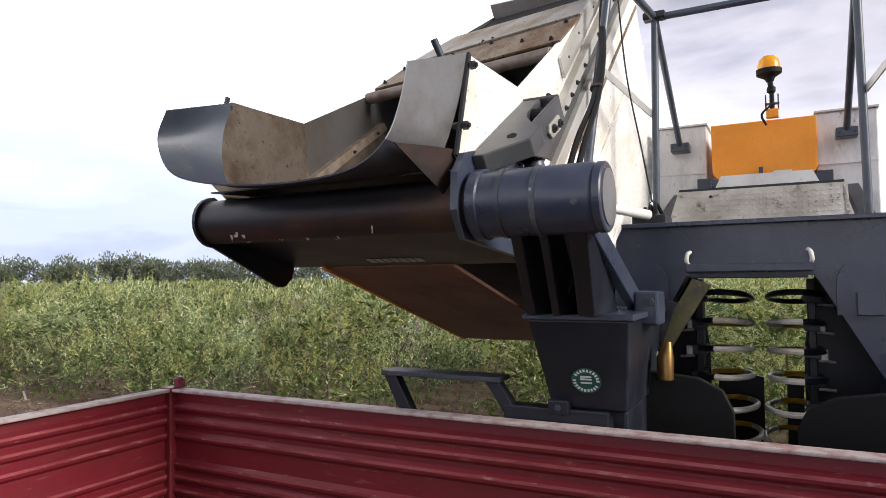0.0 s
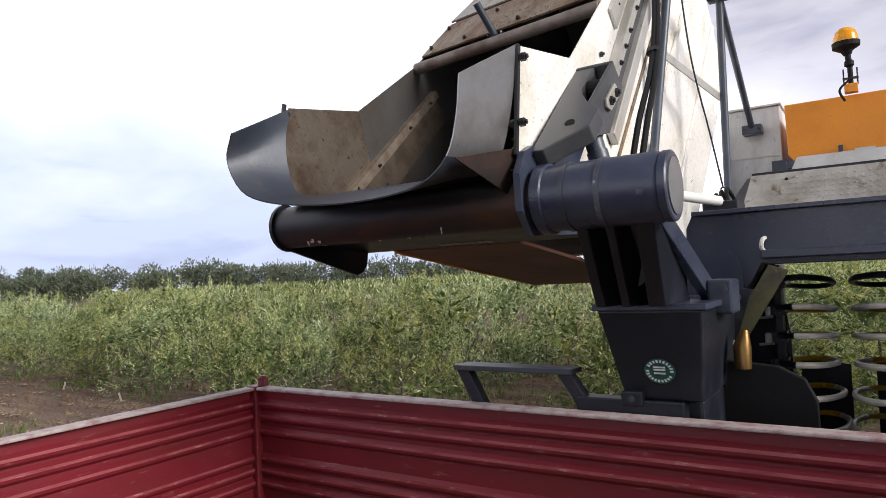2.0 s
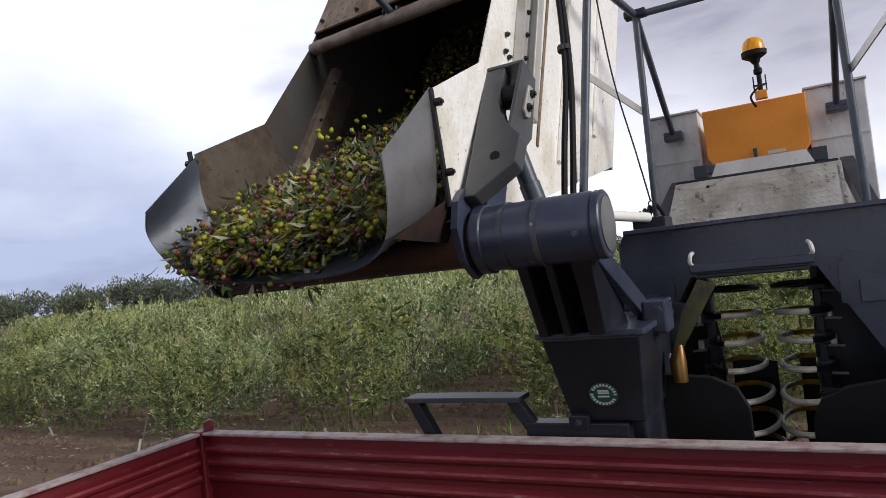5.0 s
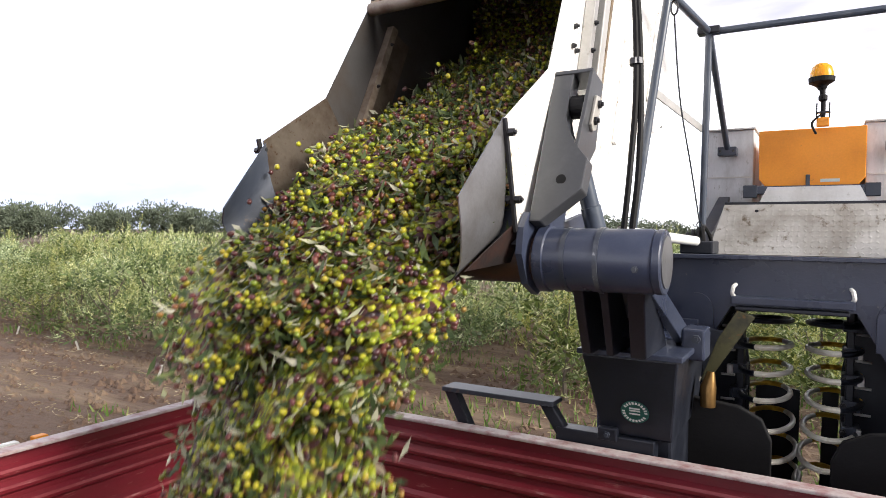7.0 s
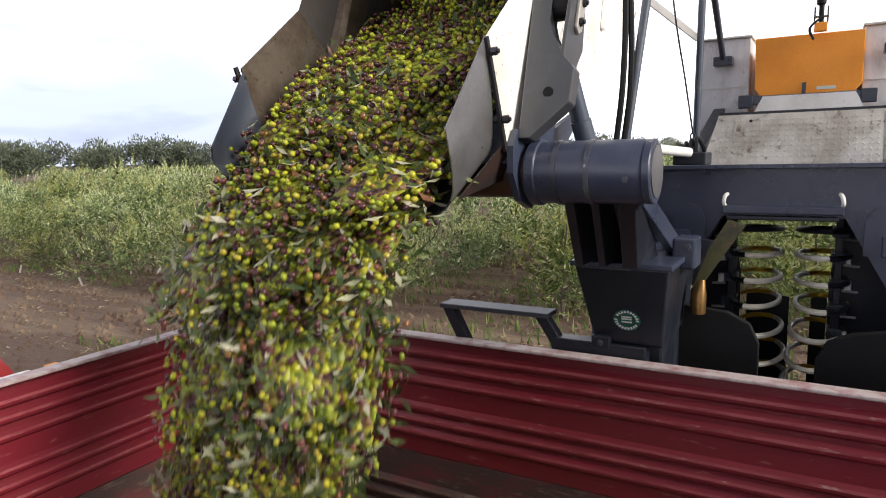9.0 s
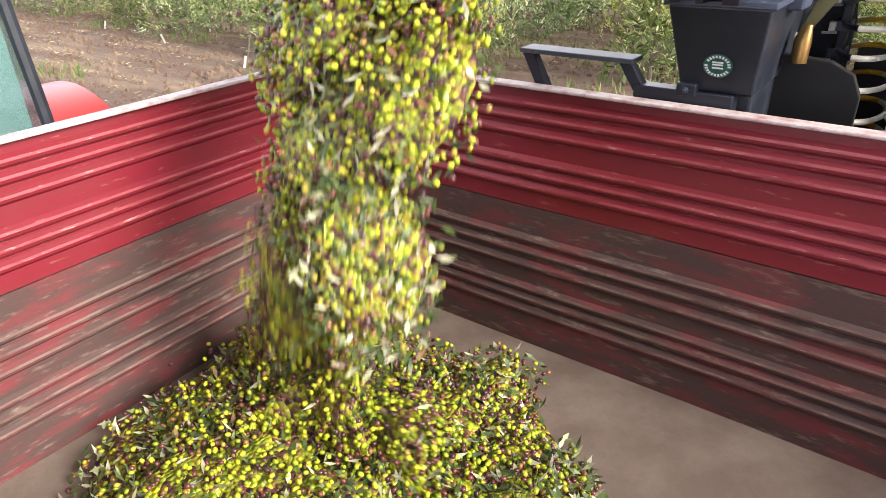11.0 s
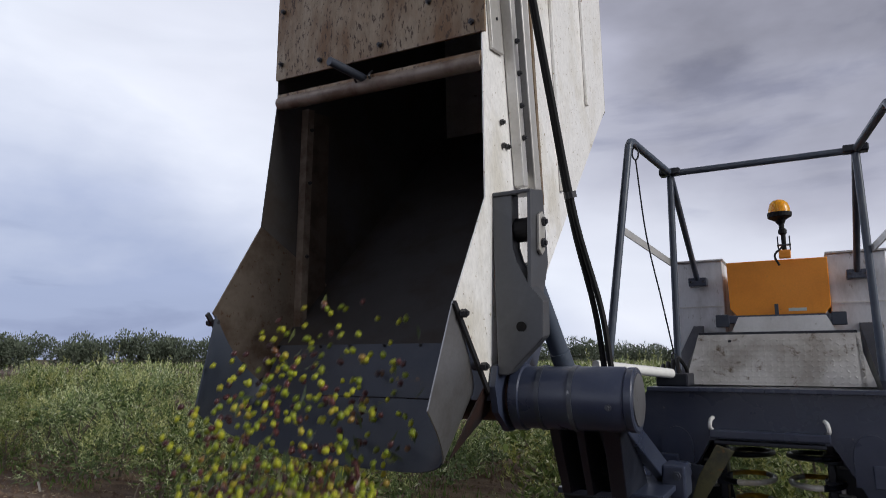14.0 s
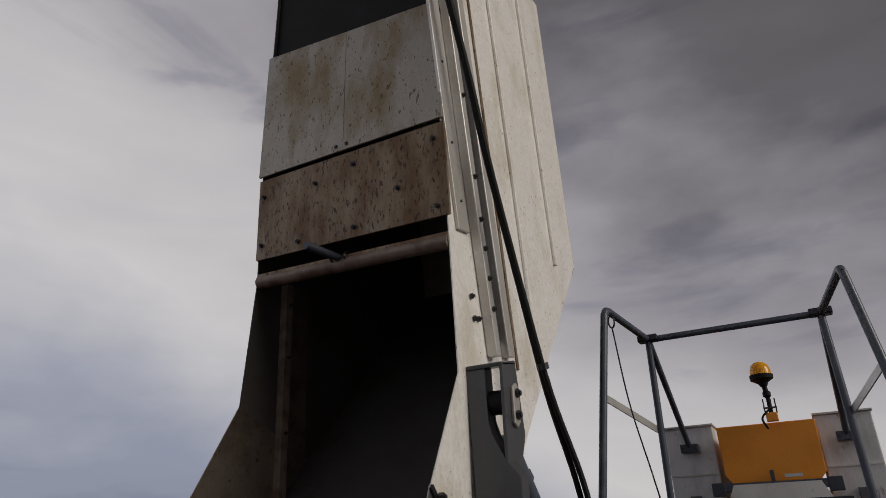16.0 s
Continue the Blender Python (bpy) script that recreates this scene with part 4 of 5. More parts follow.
    prism(apr, [(0.0, -0.075), (0.02, -0.06), (0.215, -0.335), (0.195, -0.352)], 0, -0.343, XR)
    apron = add("apron", apr, M["black"], "black apron plate with worn silver lettering bars")
    # brand lettering drawn as plain bars
    d = Vector((0, 0.195, -0.277)).normalized()
    nn = Vector((0, -d.z, d.y)) * -1
    if nn.y > 0:
        nn = -nn
    for k in range(7):
        c = Vector((0.042 + 0.03 * k, 0.0, -0.075)) + d * 0.265 + nn * 0.003
        bm = bmesh.new()
        bm.faces.new([bm.verts.new(c + Vector((1, 0, 0)) * u + d * w) for u, w in ((-0.012, -0.022), (0.012, -0.022), (0.012, 0.022), (-0.012, 0.022))])
        bmesh.ops.solidify(bm, geom=bm.faces[:], thickness=0.001)
        add("letter_bar", bm, M["silver"], "", apron)
    add("cheek_plate", prismed([(0.079 * math.cos(radians(q)), 0.079 * math.sin(radians(q))) for q in range(50, 231, 15)] + [(0.09, -0.355), (0.12, -0.375), (0.16, -0.375), (0.215, -0.34), (0.10, -0.05)], 0, -0.356, -0.344), M["black"])
    add("cheek_plate", prismed([(0.10, 0.10), (0.05, 0.125), (-0.02, 0.115), (-0.085, 0.05), (-0.095, -0.03), (0.215, -0.36), (0.245, -0.335), (0.10, -0.05)], 0, XR + 0.004, XR + 0.022), M["navy"])
    tube = add("pivot_tube", rodded([(-0.366, 0, 0), (-0.358, 0, 0), (0.56, 0, 0)], [0.052, 0.068, 0.068], 36), M["rust_tube"], "scratched dark pivot tube with rust", smooth=True)
    rnd = random.Random(5)
    for k in range(16):
        x = rnd.choice([-0.22, -0.19, -0.16, -0.05, 0.05, 0.15, 0.3]) + rnd.uniform(-0.03, 0.03)
        a0 = radians(rnd.uniform(205, 262))
        ln = rnd.uniform(0.01, 0.045)
        w = rnd.uniform(0.002, 0.006)
        q = [(x - w, a0), (x + w, a0 + 0.05), (x + w + ln * 0.3, a0 + ln * 10), (x - w + ln * 0.3, a0 + ln * 10)]
        sc = bmesh.new()
        sc.faces.new([sc.verts.new((xx, 0.0695 * math.sin(aa), 0.0695 * math.cos(aa))) for xx, aa in q])
        add("scratch", sc, M["silver"], "", tube)
    # covers over the hopper: a sloping deck from the throat upwards
    def deck(x, s, off=0.0):
        f = (x - XL) / (XR - XL)
        ks = (0.0, 0.42, 1.0, 1.6)
        lu, lv = np.interp(s, ks, (1.0, 1.42, 2.0, 2.6)), np.interp(s, ks, (-0.085, -0.15, -0.26, -0.375))
        ru, rv = np.interp(s, ks, (0.955, 1.37, 1.86, 2.4)), np.interp(s, ks, (-0.005, -0.055, -0.15, -0.25))
        return Vector((x, lu + (ru - lu) * f, lv + (rv - lv) * f + off))

    def cover(s0, s1, off, x0=XL - 0.004, x1=XR + 0.012, thick=0.008):
        return loft([deck(x0, s0, off), deck(x0, s1, off)], [deck(x1, s0, off), deck(x1, s1, off)], 1, thick)
    add("throat_bar", rodded([deck(XL + 0.005, 0.0, -0.012), deck(XR - 0.006, 0.0, -0.012)], 0.024, 16), M["strip_edge"], "rolled rusty throat bar", smooth=True)
    add("throat_flange", cover(0.0, 0.03, 0.004, XL + 0.005, XR - 0.005, 0.004), M["rust"])
    ca = add("cover", cover(0.085, 0.413, 0.008), M["rust"], "rust-brown bolted cover panel")
    cb = add("cover", cover(0.427, 1.0, 0.008), M["alu2"], "grey scuffed bolted cover panel")
    # added black sheet: keeps light out and stands for the dark opening
    add("inner_cover", cover(0.96, 1.62, -0.016, XL - 0.002, XR + 0.002), M["rubber"])
    add("cover_seam", loft([deck(0.105, 0.44, 0.013), deck(0.105, 0.99, 0.013)], [deck(0.118, 0.44, 0.013), deck(0.118, 0.99, 0.013)], 1, 0.004), M["alu2"], "", cb)
    for x, s in ((-0.29, 0.14), (-0.29, 0.34), (-0.02, 0.33), (0.16, 0.36), (0.16, 0.12), (0.5, 0.12), (0.5, 0.36), (-0.1, 0.12), (0.35, 0.22)):
        add("cover_bolt", bolt_at(bmesh.new(), deck(x, s, 0.008), (0, 0, 1), 0.009, 0.009), M["bolt"], "", ca)
    for x in (-0.25, -0.18, -0.09, -0.03, 0.05, 0.22, 0.28, 0.38, 0.46):
        for s in (0.50, 0.93):
            p = deck(x, s, 0.0105)
            add("cover_slot", boxed((p.x - 0.003, p.y - 0.009, p.z - 0.002), (p.x + 0.003, p.y + 0.009, p.z + 0.002)), M["bolt"], "", cb)
    for x in (0.085, 0.135):
        add("cover_bolt", bolt_at(bmesh.new(), deck(x, 0.45, 0.008), (0, 0, 1), 0.009, 0.009), M["bolt"], "", cb)
    stub = add("lever_stub", rodded([(0.09, 1.0, -0.05), (0.06, 1.03, 0.09)], 0.014, 12), M["steel"], "short clamped lever stub", smooth=True)
    for dx in (-0.025, 0.03):
        add("u_bolt", rodded(bend([(0.09 + dx, 0.985, -0.055), (0.09 + dx, 1.0, -0.03), (0.09 + dx, 1.02, -0.055)], 4), 0.004, 6), M["bolt"], "", stub)
        add("u_bolt", rodded([(0.09 + dx, 0.985, -0.1), (0.09 + dx, 0.985, -0.05)], 0.004, 6), M["bolt"], "", stub)
    # strip bolted inside the far side
    st = add("inner_strip", prismed([(0.15, -0.08), (1.0, -0.215), (1.0, -0.25), (0.15, -0.115)], 0, XL + 0.005, XL + 0.035), M["strip_edge"], "rusty bolted inner strip")
    add("inner_strip_web", prismed([(0.15, -0.117), (1.0, -0.252), (1.0, -0.37), (0.26, -0.26)], 0, XL + 0.005, XL + 0.012), M["strip"], "", st)
    for u in (0.18, 0.45, 0.72, 0.92):
        add("strip_bolt", bolt_at(bmesh.new(), (XL + 0.035, u, -0.10 - 0.159 * (u - 0.15)), (1, 0, 0), 0.007, 0.006), M["bolt"], "", st)
    # curved lip sheet with flared ends
    front = bend([(-0.285, 0.02, 0.378), (-0.335, -0.02, 0.315), (-0.28, -0.09, 0.25), (-0.15, -0.135, 0.226), (0.05, -0.16, 0.214), (0.24, -0.165, 0.215), (0.38, -0.155, 0.232), (0.462, -0.115, 0.272), (0.488, -0.04, 0.325), (0.495, 0.04, 0.382)], 4)
    rear = bend([(-0.30, 0.275, 0.268), (-0.285, 0.16, 0.22), (-0.255, 0.06, 0.15), (-0.20, 0.015, 0.112), (0.0, 0.005, 0.104), (0.24, 0.005, 0.104), (0.40, 0.005, 0.106), (0.485, 0.03, 0.125), (0.52, 0.14, 0.20), (0.53, 0.288, 0.284)], 4)
    cut = 29
    add("spout_lip", loft(front[:cut], rear[:cut], 5, 0.004), M["steel"], "curved scuffed steel spout lip", smooth=True)
    add("spout_flap", loft(front[cut - 1:], rear[cut - 1:], 5, 0.004), M["flap"], "light grey scuffed spout flap", smooth=True)
    sk = prismed([(-0.108, 0.258), (-0.03, 0.20), (0.06, 0.13), (0.06, -0.01), (0.005, -0.025)], 0, XR - 0.004, XR)
    for v in sk.verts:
        v.co.x -= 0.055 * min(1.0, max(0.0, (0.06 - v.co.y) / 0.168))
    add("flap_skirt", sk, M["skirt"], "rust-stained steel skirt, coloured dark as the flap's shaded bottom")
    # bolted seams where the flared ends meet the sides
    for x, sx in ((XR, 1), (XL, -1)):
        sm = add("seam_strip", prismed([(0.041, 0.121), (0.033, 0.132), (0.28, 0.289), (0.288, 0.278)], 0, x - 0.002 if sx > 0 else x - 0.006, x + 0.006 if sx > 0 else x + 0.002), M["bolt"])
        for u, v in ((0.255, 0.262), (0.11, 0.168)):
            bl = bolt_at(bmesh.new(), (x + sx * 0.009, u, v), (sx, 0, 0), 0.011, 0.014)
            bolt_at(bl, (x - sx * 0.004, u, v), (-sx, 0, 0), 0.011, 0.012)
            add("seam_bolt", bl, M["bolt"], "", sm)
    # channel bracket with its roller
    br = bmesh.new()
    prism(br, [(0.512, 0.560), (0.572, 0.560), (0.572, 0.41), (0.585, 0.37), (0.622, 0.31), (0.662, 0.265), (0.662, 0.17), (0.565, 0.075), (0.535, 0.075)], 2, -0.055, 0.0, 0.004)
    for v in br.verts:
        v.co.z += 0.115 - 0.205 * v.co.y
        v.co.x += 0.016
    bk = add("bracket", br, M["grey"], "dark grey folded bracket with a round hole")
    hl = rodded([(0.618, 0.20, 0.0755), (0.618, 0.20, 0.0765)], 0.014, 20)
    add("bracket_hole", hl, M["rubber"], "", bk)
    cheek = bmesh.new()
    prism(cheek, [(0.29, 0.055), (0.57, 0.0), (0.575, -0.10), (0.36, -0.10), (0.25, -0.02), (0.22, 0.03)], 0, 0.634, 0.645, 0.003)
    add("bracket_cheek", cheek, M["grey"], "", bk)
    add("bracket_top", boxed((0.53, 0.560, -0.10), (0.645, 0.572, 0.003), 0.004), M["grey"], "", bk)
    add("roller", rodded([(0.590, 0.46, -0.02), (0.630, 0.46, -0.02)], 0.034, 20), M["rubber"], "", bk)
    pp = add("pin_plate", prismed([(0.40, -0.01), (0.50, -0.03), (0.51, -0.06), (0.49, -0.075), (0.40, -0.055), (0.385, -0.03)], 0, 0.645, 0.655, 0.003), M["alu"], "", bk)
    for u, v in ((0.42, -0.033), (0.48, -0.05)):
        add("pin_bolt", bolt_at(bmesh.new(), (0.655, u, v), (1, 0, 0), 0.013, 0.008), M["bolt"], "", bk)
    arm = add("ram_lug", prismed([(0.20, 0.05), (0.30, 0.0), (0.30, -0.09), (0.10, -0.08), (0.04, 0.02)], 0, 0.56, 0.585, 0.004), M["navy"])
    return h


hopper = build_hopper()


# ---- orchard ----
ROW, ROW0 = 3.75, 1.15


def leaf_quads(V, Fc, c, d, ln, w, rnd, out=Vector((0, 0, 1))):
    """One lance-shaped leaf as two triangles on a centre fold."""
    s = d.cross(out * 1.1 + Vector((rnd.uniform(-1, 1), rnd.uniform(-1, 1), rnd.uniform(-0.8, 0.8)))).normalized() * (w / 2)
    n = len(V)
    mid = c + d * (ln * 0.45)
    V += [c, mid + s, c + d * ln, mid - s]
    Fc += [(n, n + 1, n + 2), (n, n + 2, n + 3)]


def crown_mesh(seed, height, width, shoots, per, ln, w, low=0.30):
    rnd = random.Random(seed)
    V, Fc = [], []
    lobes = [(Vector((rnd.uniform(-0.32, 0.32) * width, rnd.uniform(-0.36, 0.36) * width, low + (height - low) * rnd.uniform(0.18, 0.76))), rnd.uniform(0.15, 0.29) * width) for _ in range(10)]
    lobes += [(Vector((rnd.uniform(-0.35, 0.35) * width, rnd.uniform(-0.35, 0.35) * width, rnd.uniform(0.38, 0.6))), rnd.uniform(0.28, 0.38) * width) for _ in range(4)]
    # older, broader leaves on the inner wood; their dark tint paints inner shade
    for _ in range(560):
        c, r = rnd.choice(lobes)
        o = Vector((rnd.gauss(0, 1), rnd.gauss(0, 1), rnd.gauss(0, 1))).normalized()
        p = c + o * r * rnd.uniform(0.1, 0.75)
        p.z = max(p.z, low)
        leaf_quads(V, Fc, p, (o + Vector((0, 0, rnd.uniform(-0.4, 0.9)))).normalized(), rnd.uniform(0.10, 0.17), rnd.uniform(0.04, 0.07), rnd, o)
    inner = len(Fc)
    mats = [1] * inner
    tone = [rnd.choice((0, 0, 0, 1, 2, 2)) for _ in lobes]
    for i in range(shoots):
        j = rnd.randrange(len(lobes))
        c, r = lobes[j]
        g, h = rnd.uniform(0, math.tau), rnd.uniform(-0.75, 1)
        out = Vector((math.cos(g) * math.sqrt(1 - h * h), math.sin(g) * math.sqrt(1 - h * h), h))
        p = c + out * r * rnd.uniform(0.6, 1.0)
        p.z = max(p.z, low)
        d = (out * 0.55 + Vector((rnd.uniform(-0.3, 0.3), rnd.uniform(-0.3, 0.3), rnd.uniform(0.3, 1.2)))).normalized()
        length = rnd.uniform(0.18, 0.48) * height / 2.5
        if p.z + d.z * length > height * 0.93:
            length *= 0.6
        count = per
        if i % 9 == 0:
            # upright leader shoot of the year
            d = Vector((rnd.uniform(-0.2, 0.2), rnd.uniform(-0.2, 0.2), 1)).normalized()
            p = c + Vector((out.x * r * 0.7, out.y * r * 0.7, r * rnd.uniform(0.5, 0.9)))
            length, count = rnd.uniform(0.25, 0.45), per + 4
        for k in range(count):
            q = p + d * (length * k / count)
            side = Vector((rnd.uniform(-1, 1), rnd.uniform(-1, 1), rnd.uniform(-0.2, 0.7))).normalized()
            slim = 1.0 - 0.45 * k / count
            n = len(Fc)
            leaf_quads(V, Fc, q, (d * 0.6 + side).normalized(), ln * slim * rnd.uniform(0.8, 1.3), w * slim * rnd.uniform(0.8, 1.3), rnd, out)
            mats += [2 if i % 9 == 0 else tone[j]] * (len(Fc) - n)
    me = bpy.data.meshes.new("crown")
    me.from_pydata([tuple(v) for v in V], [], Fc)
    for name in ("leaf", "leaf_old_dark", "leaf_young"):
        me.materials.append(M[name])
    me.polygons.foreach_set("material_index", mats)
    return me


def build_orchard():
    rnd = random.Random(11)
    kinds = []
    for s in range(5):
        t = thing("olive_tree", (0, 0, -50), "young hedge-grown olive tree with feathery grey-green shoots", "tree", "olive hedge rows")
        cr = new("crown", crown_mesh(20 + s, 2.55, 1.85, 270, 16, 0.095, 0.024, 0.10))
        cr.parent = t
        bm = bmesh.new()
        rod(bm, bend([(0, 0, -0.06), (0.02, 0.02, 0.35), (-0.02, 0.04, 0.8), (0.03, 0, 1.5)], 3), [0.034, 0.032, 0.03, 0.028, 0.026, 0.024, 0.02, 0.016, 0.012, 0.008], 7)
        for k in range(5):
            g = k * 1.3 + s
            z = 0.5 + 0.16 * k
            rod(bm, [(0.0, 0.03, z), (0.22 * math.cos(g), 0.22 * math.sin(g), z + 0.3), (0.4 * math.cos(g), 0.4 * math.sin(g), z + 0.65)], [0.02, 0.014, 0.006], 5)
        part("trunk", bm, M["bark"], t)
        kinds.append(t)
    used = set()
    back_v, back_f = [], []
    for k in (-2, -1, 0.42, *range(11)):
        x = ROW0 - ROW * k
        y0 = {0: 11.5, 1: 10.6, 2: 9.7, 3: 8.9, 4: 9.6, 5: 9.9}.get(k, 10.2)
        if k < 0 or k == 0.42:
            y0 = 14.5 if k == 0.42 else 12.0
        for j in range(8):
            m = Matrix.LocRotScale((x + rnd.uniform(-0.12, 0.12), y0 + 1.3 * j + rnd.uniform(-0.15, 0.15), -0.02), Euler((0, 0, rnd.uniform(0, 6.28))), None)
            i = rnd.randrange(5)
            sc = rnd.uniform(0.70, 1.18) * (0.93 if k <= 0 else 1.0)
            if i not in used:
                used.add(i)
                t = kinds[i]
                t.matrix_basis = m
            else:
                t = copy_thing(kinds[i], m)
            wide = 1.22 if j == 0 else 1.0
            t.scale = (sc * wide * rnd.uniform(0.95, 1.1), sc * wide * 1.05, sc * (0.97 if j == 0 else 1.0))
        y = y0 + 1.3 * 8
        while y < 75:
            for _ in range(150 if y < 28 else 90 if y < 45 else 45):
                p = Vector((x + rnd.gauss(0, 0.5), y + rnd.uniform(-1, 1), 2.5 * rnd.uniform(0.35, 1.0) ** 0.7))
                d = Vector((rnd.uniform(-1, 1), rnd.uniform(-1, 1), rnd.uniform(0.3, 1.6))).normalized()
                leaf_quads(back_v, back_f, p, d, rnd.uniform(0.16, 0.36), rnd.uniform(0.05, 0.10), rnd)
            y += 1.5
    me = bpy.data.meshes.new("hedge_rows_behind")
    me.from_pydata([tuple(v) for v in back_v], [], back_f)
    me.materials.append(M["leaf"])
    tagged(new("hedge_rows_behind", me), "long grey-green olive hedge rows in the distance", "hedge", kind="stuff")
    # old, taller orchard along the field's edge
    V, Fc = [], []
    for k in range(95):
        f = k / 94
        x, y = -150 + 125 * f + rnd.uniform(-3, 3), 62 + 95 * f * f + rnd.uniform(-5, 5)
        hgt = rnd.uniform(5.8, 9.0) * (1 - 0.30 * f)
        lob = [(Vector((x + rnd.uniform(-2, 2), y + rnd.uniform(-2, 2), hgt * rnd.uniform(0.35, 0.82))), rnd.uniform(1.0, 1.9)) for _ in range(9)]
        for _ in range(1150):
            c, r = rnd.choice(lob)
            o = Vector((rnd.gauss(0, 1), rnd.gauss(0, 1), rnd.gauss(0, 1))).normalized()
            p = c + o * r * rnd.uniform(0.6, 1.05)
            p.z = max(p.z, 0.5)
            leaf_quads(V, Fc, p, (o + Vector((0, 0, rnd.uniform(0, 1)))).normalized(), rnd.uniform(0.34, 0.64), rnd.uniform(0.15, 0.27), rnd, o)
    me = bpy.data.meshes.new("far_orchard")
    me.from_pydata([tuple(v) for v in V], [], Fc)
    me.materials.append(M["leaf_far"])
    tagged(new("far_orchard", me), "dark line of old olive trees at the field's edge", "orchard", kind="stuff")
    # low hills on the horizon
    bm = bmesh.new()
    top, base, back = [], [], []
    for k in range(61):
        x = -1500 + 55 * k
        z = 9 + 10 * noise.noise((x * 0.0016, 0, 7)) + 2 * noise.noise((x * 0.01, 3, 0)) + 0.006 * (x + 400)
        base.append(bm.verts.new((x, 1150, -1)))
        top.append(bm.verts.new((x, 1400, max(4, z))))
        back.append(bm.verts.new((x, 1700, -1)))
    for k in range(60):
        bm.faces.new((base[k], base[k + 1], top[k + 1], top[k]))
        bm.faces.new((top[k], top[k + 1], back[k + 1], back[k]))
    tagged(link("hills", bm, M["hill"], smooth=True), "low green hills along the horizon", "hills", kind="structure")
    # white trunk guards on stakes at the row ends
    first = None
    for k, dy in ((2, -0.7), (3, -0.9), (4, -0.8), (4, 0.6), (5, -0.7)):
        x, y = ROW0 - ROW * k + rnd.uniform(-0.3, 0.3), {1: 10.6, 2: 9.7, 3: 8.9, 4: 9.6, 5: 9.9}.get(k, 10.2) + dy
        m = Matrix.LocRotScale((x, y, -0.05), Euler((rnd.uniform(-0.25, 0.25), rnd.uniform(-0.2, 0.2), 0)), None)
        if first is None:
            first = thing("trunk_guard", (0, 0, 0), "pale plastic trunk guard at a row end", "trunk guard", "trunk guards")
            first.matrix_basis = m
            bm = bmesh.new()
            rod(bm, [(0, 0, 0), (0.01, 0, 0.10), (0, 0.01, 0.24)], [0.036, 0.030, 0.034], 10)
            part("sleeve", bm, M["guard"], first)
            part("stake", rodded([(0.06, 0, -0.1), (0.06, 0, 0.65)], 0.012, 6), M["bark"], first)
        else:
            copy_thing(first, m)
    # weeds, dry stalks and clods on the headland
    V, Fc = [], []
    for _ in range(26000):
        x, y = rnd.uniform(-24, 9), rnd.uniform(3.0, 28)
        g = noise.noise((x * 0.35, y * 0.6, 5)) + (0.55 if abs((x - ROW0 + 0.5 * ROW) % ROW - 0.5 * ROW) < 0.9 and y > 9 else 0) + (0.25 if x > -4.5 and y > 5 else -0.3)
        if g < 0.12:
            continue
        h = rnd.uniform(0.05, 0.22)
        a = rnd.uniform(0, 6.28)
        c, s = math.cos(a) * 0.02, math.sin(a) * 0.02
        n = len(V)
        V += [(x - c, y - s, -0.04), (x + c, y + s, -0.04), (x + rnd.uniform(-0.08, 0.08), y + rnd.uniform(-0.08, 0.08), h)]
        Fc.append((n, n + 1, n + 2))
    me = bpy.data.meshes.new("weeds")
    me.from_pydata(V, [], Fc)
    me.materials.append(M["grass"])
    tagged(new("weeds", me), "short weeds and grass on bare soil", "weeds", kind="stuff")
    # dry cuttings lying in raked lines
    V, Fc = [], []
    for _ in range(9000):
        lane = rnd.randrange(16)
        x, y = rnd.uniform(-24, 3), 4.2 + 0.62 * lane + rnd.gauss(0, 0.09)
        if noise.noise((x * 0.4, lane * 1.7, 2)) < -0.05:
            continue
        a, ln, w = rnd.gauss(0, 0.7), rnd.uniform(0.03, 0.13), rnd.uniform(0.005, 0.011)
        c, q = math.cos(a) * ln, math.sin(a) * ln
        z = rnd.uniform(0.01, 0.05)
        n = len(V)
        V += [(x, y - w, z), (x + c, y + q, z + rnd.uniform(-0.02, 0.04)), (x, y + w, z), (x, y, z + w * 1.6)]
        Fc += [(n, n + 1, n + 3), (n + 3, n + 1, n + 2), (n, n + 2, n + 1)]
    me = bpy.data.meshes.new("dry_cuttings")
    me.from_pydata(V, [], Fc)
    me.materials.append(M["straw"])
    tagged(new("dry_cuttings", me), "pale dry cuttings raked in lines on the soil", "cuttings", kind="stuff")
    V, Fc = [], []
    for _ in range(9000):
        x, y = rnd.uniform(-24, 6), rnd.uniform(3.0, 22)
        r = rnd.uniform(0.015, 0.09)
        n = len(V)
        V += [(x - r, y - r, -0.05), (x + r, y - r, -0.05), (x + r, y + r, -0.05), (x - r, y + r, -0.05), (x + rnd.uniform(-r, r) * 0.5, y, r * 0.8 - 0.01)]
        Fc += [(n, n + 1, n + 4), (n + 1, n + 2, n + 4), (n + 2, n + 3, n + 4), (n + 3, n, n + 4)]
    me = bpy.data.meshes.new("soil_clods")
    me.from_pydata(V, [], Fc)
    me.materials.append(M["soil"])
    tagged(new("soil_clods", me), "loose brown soil clods", "soil clods", kind="stuff")


build_orchard()


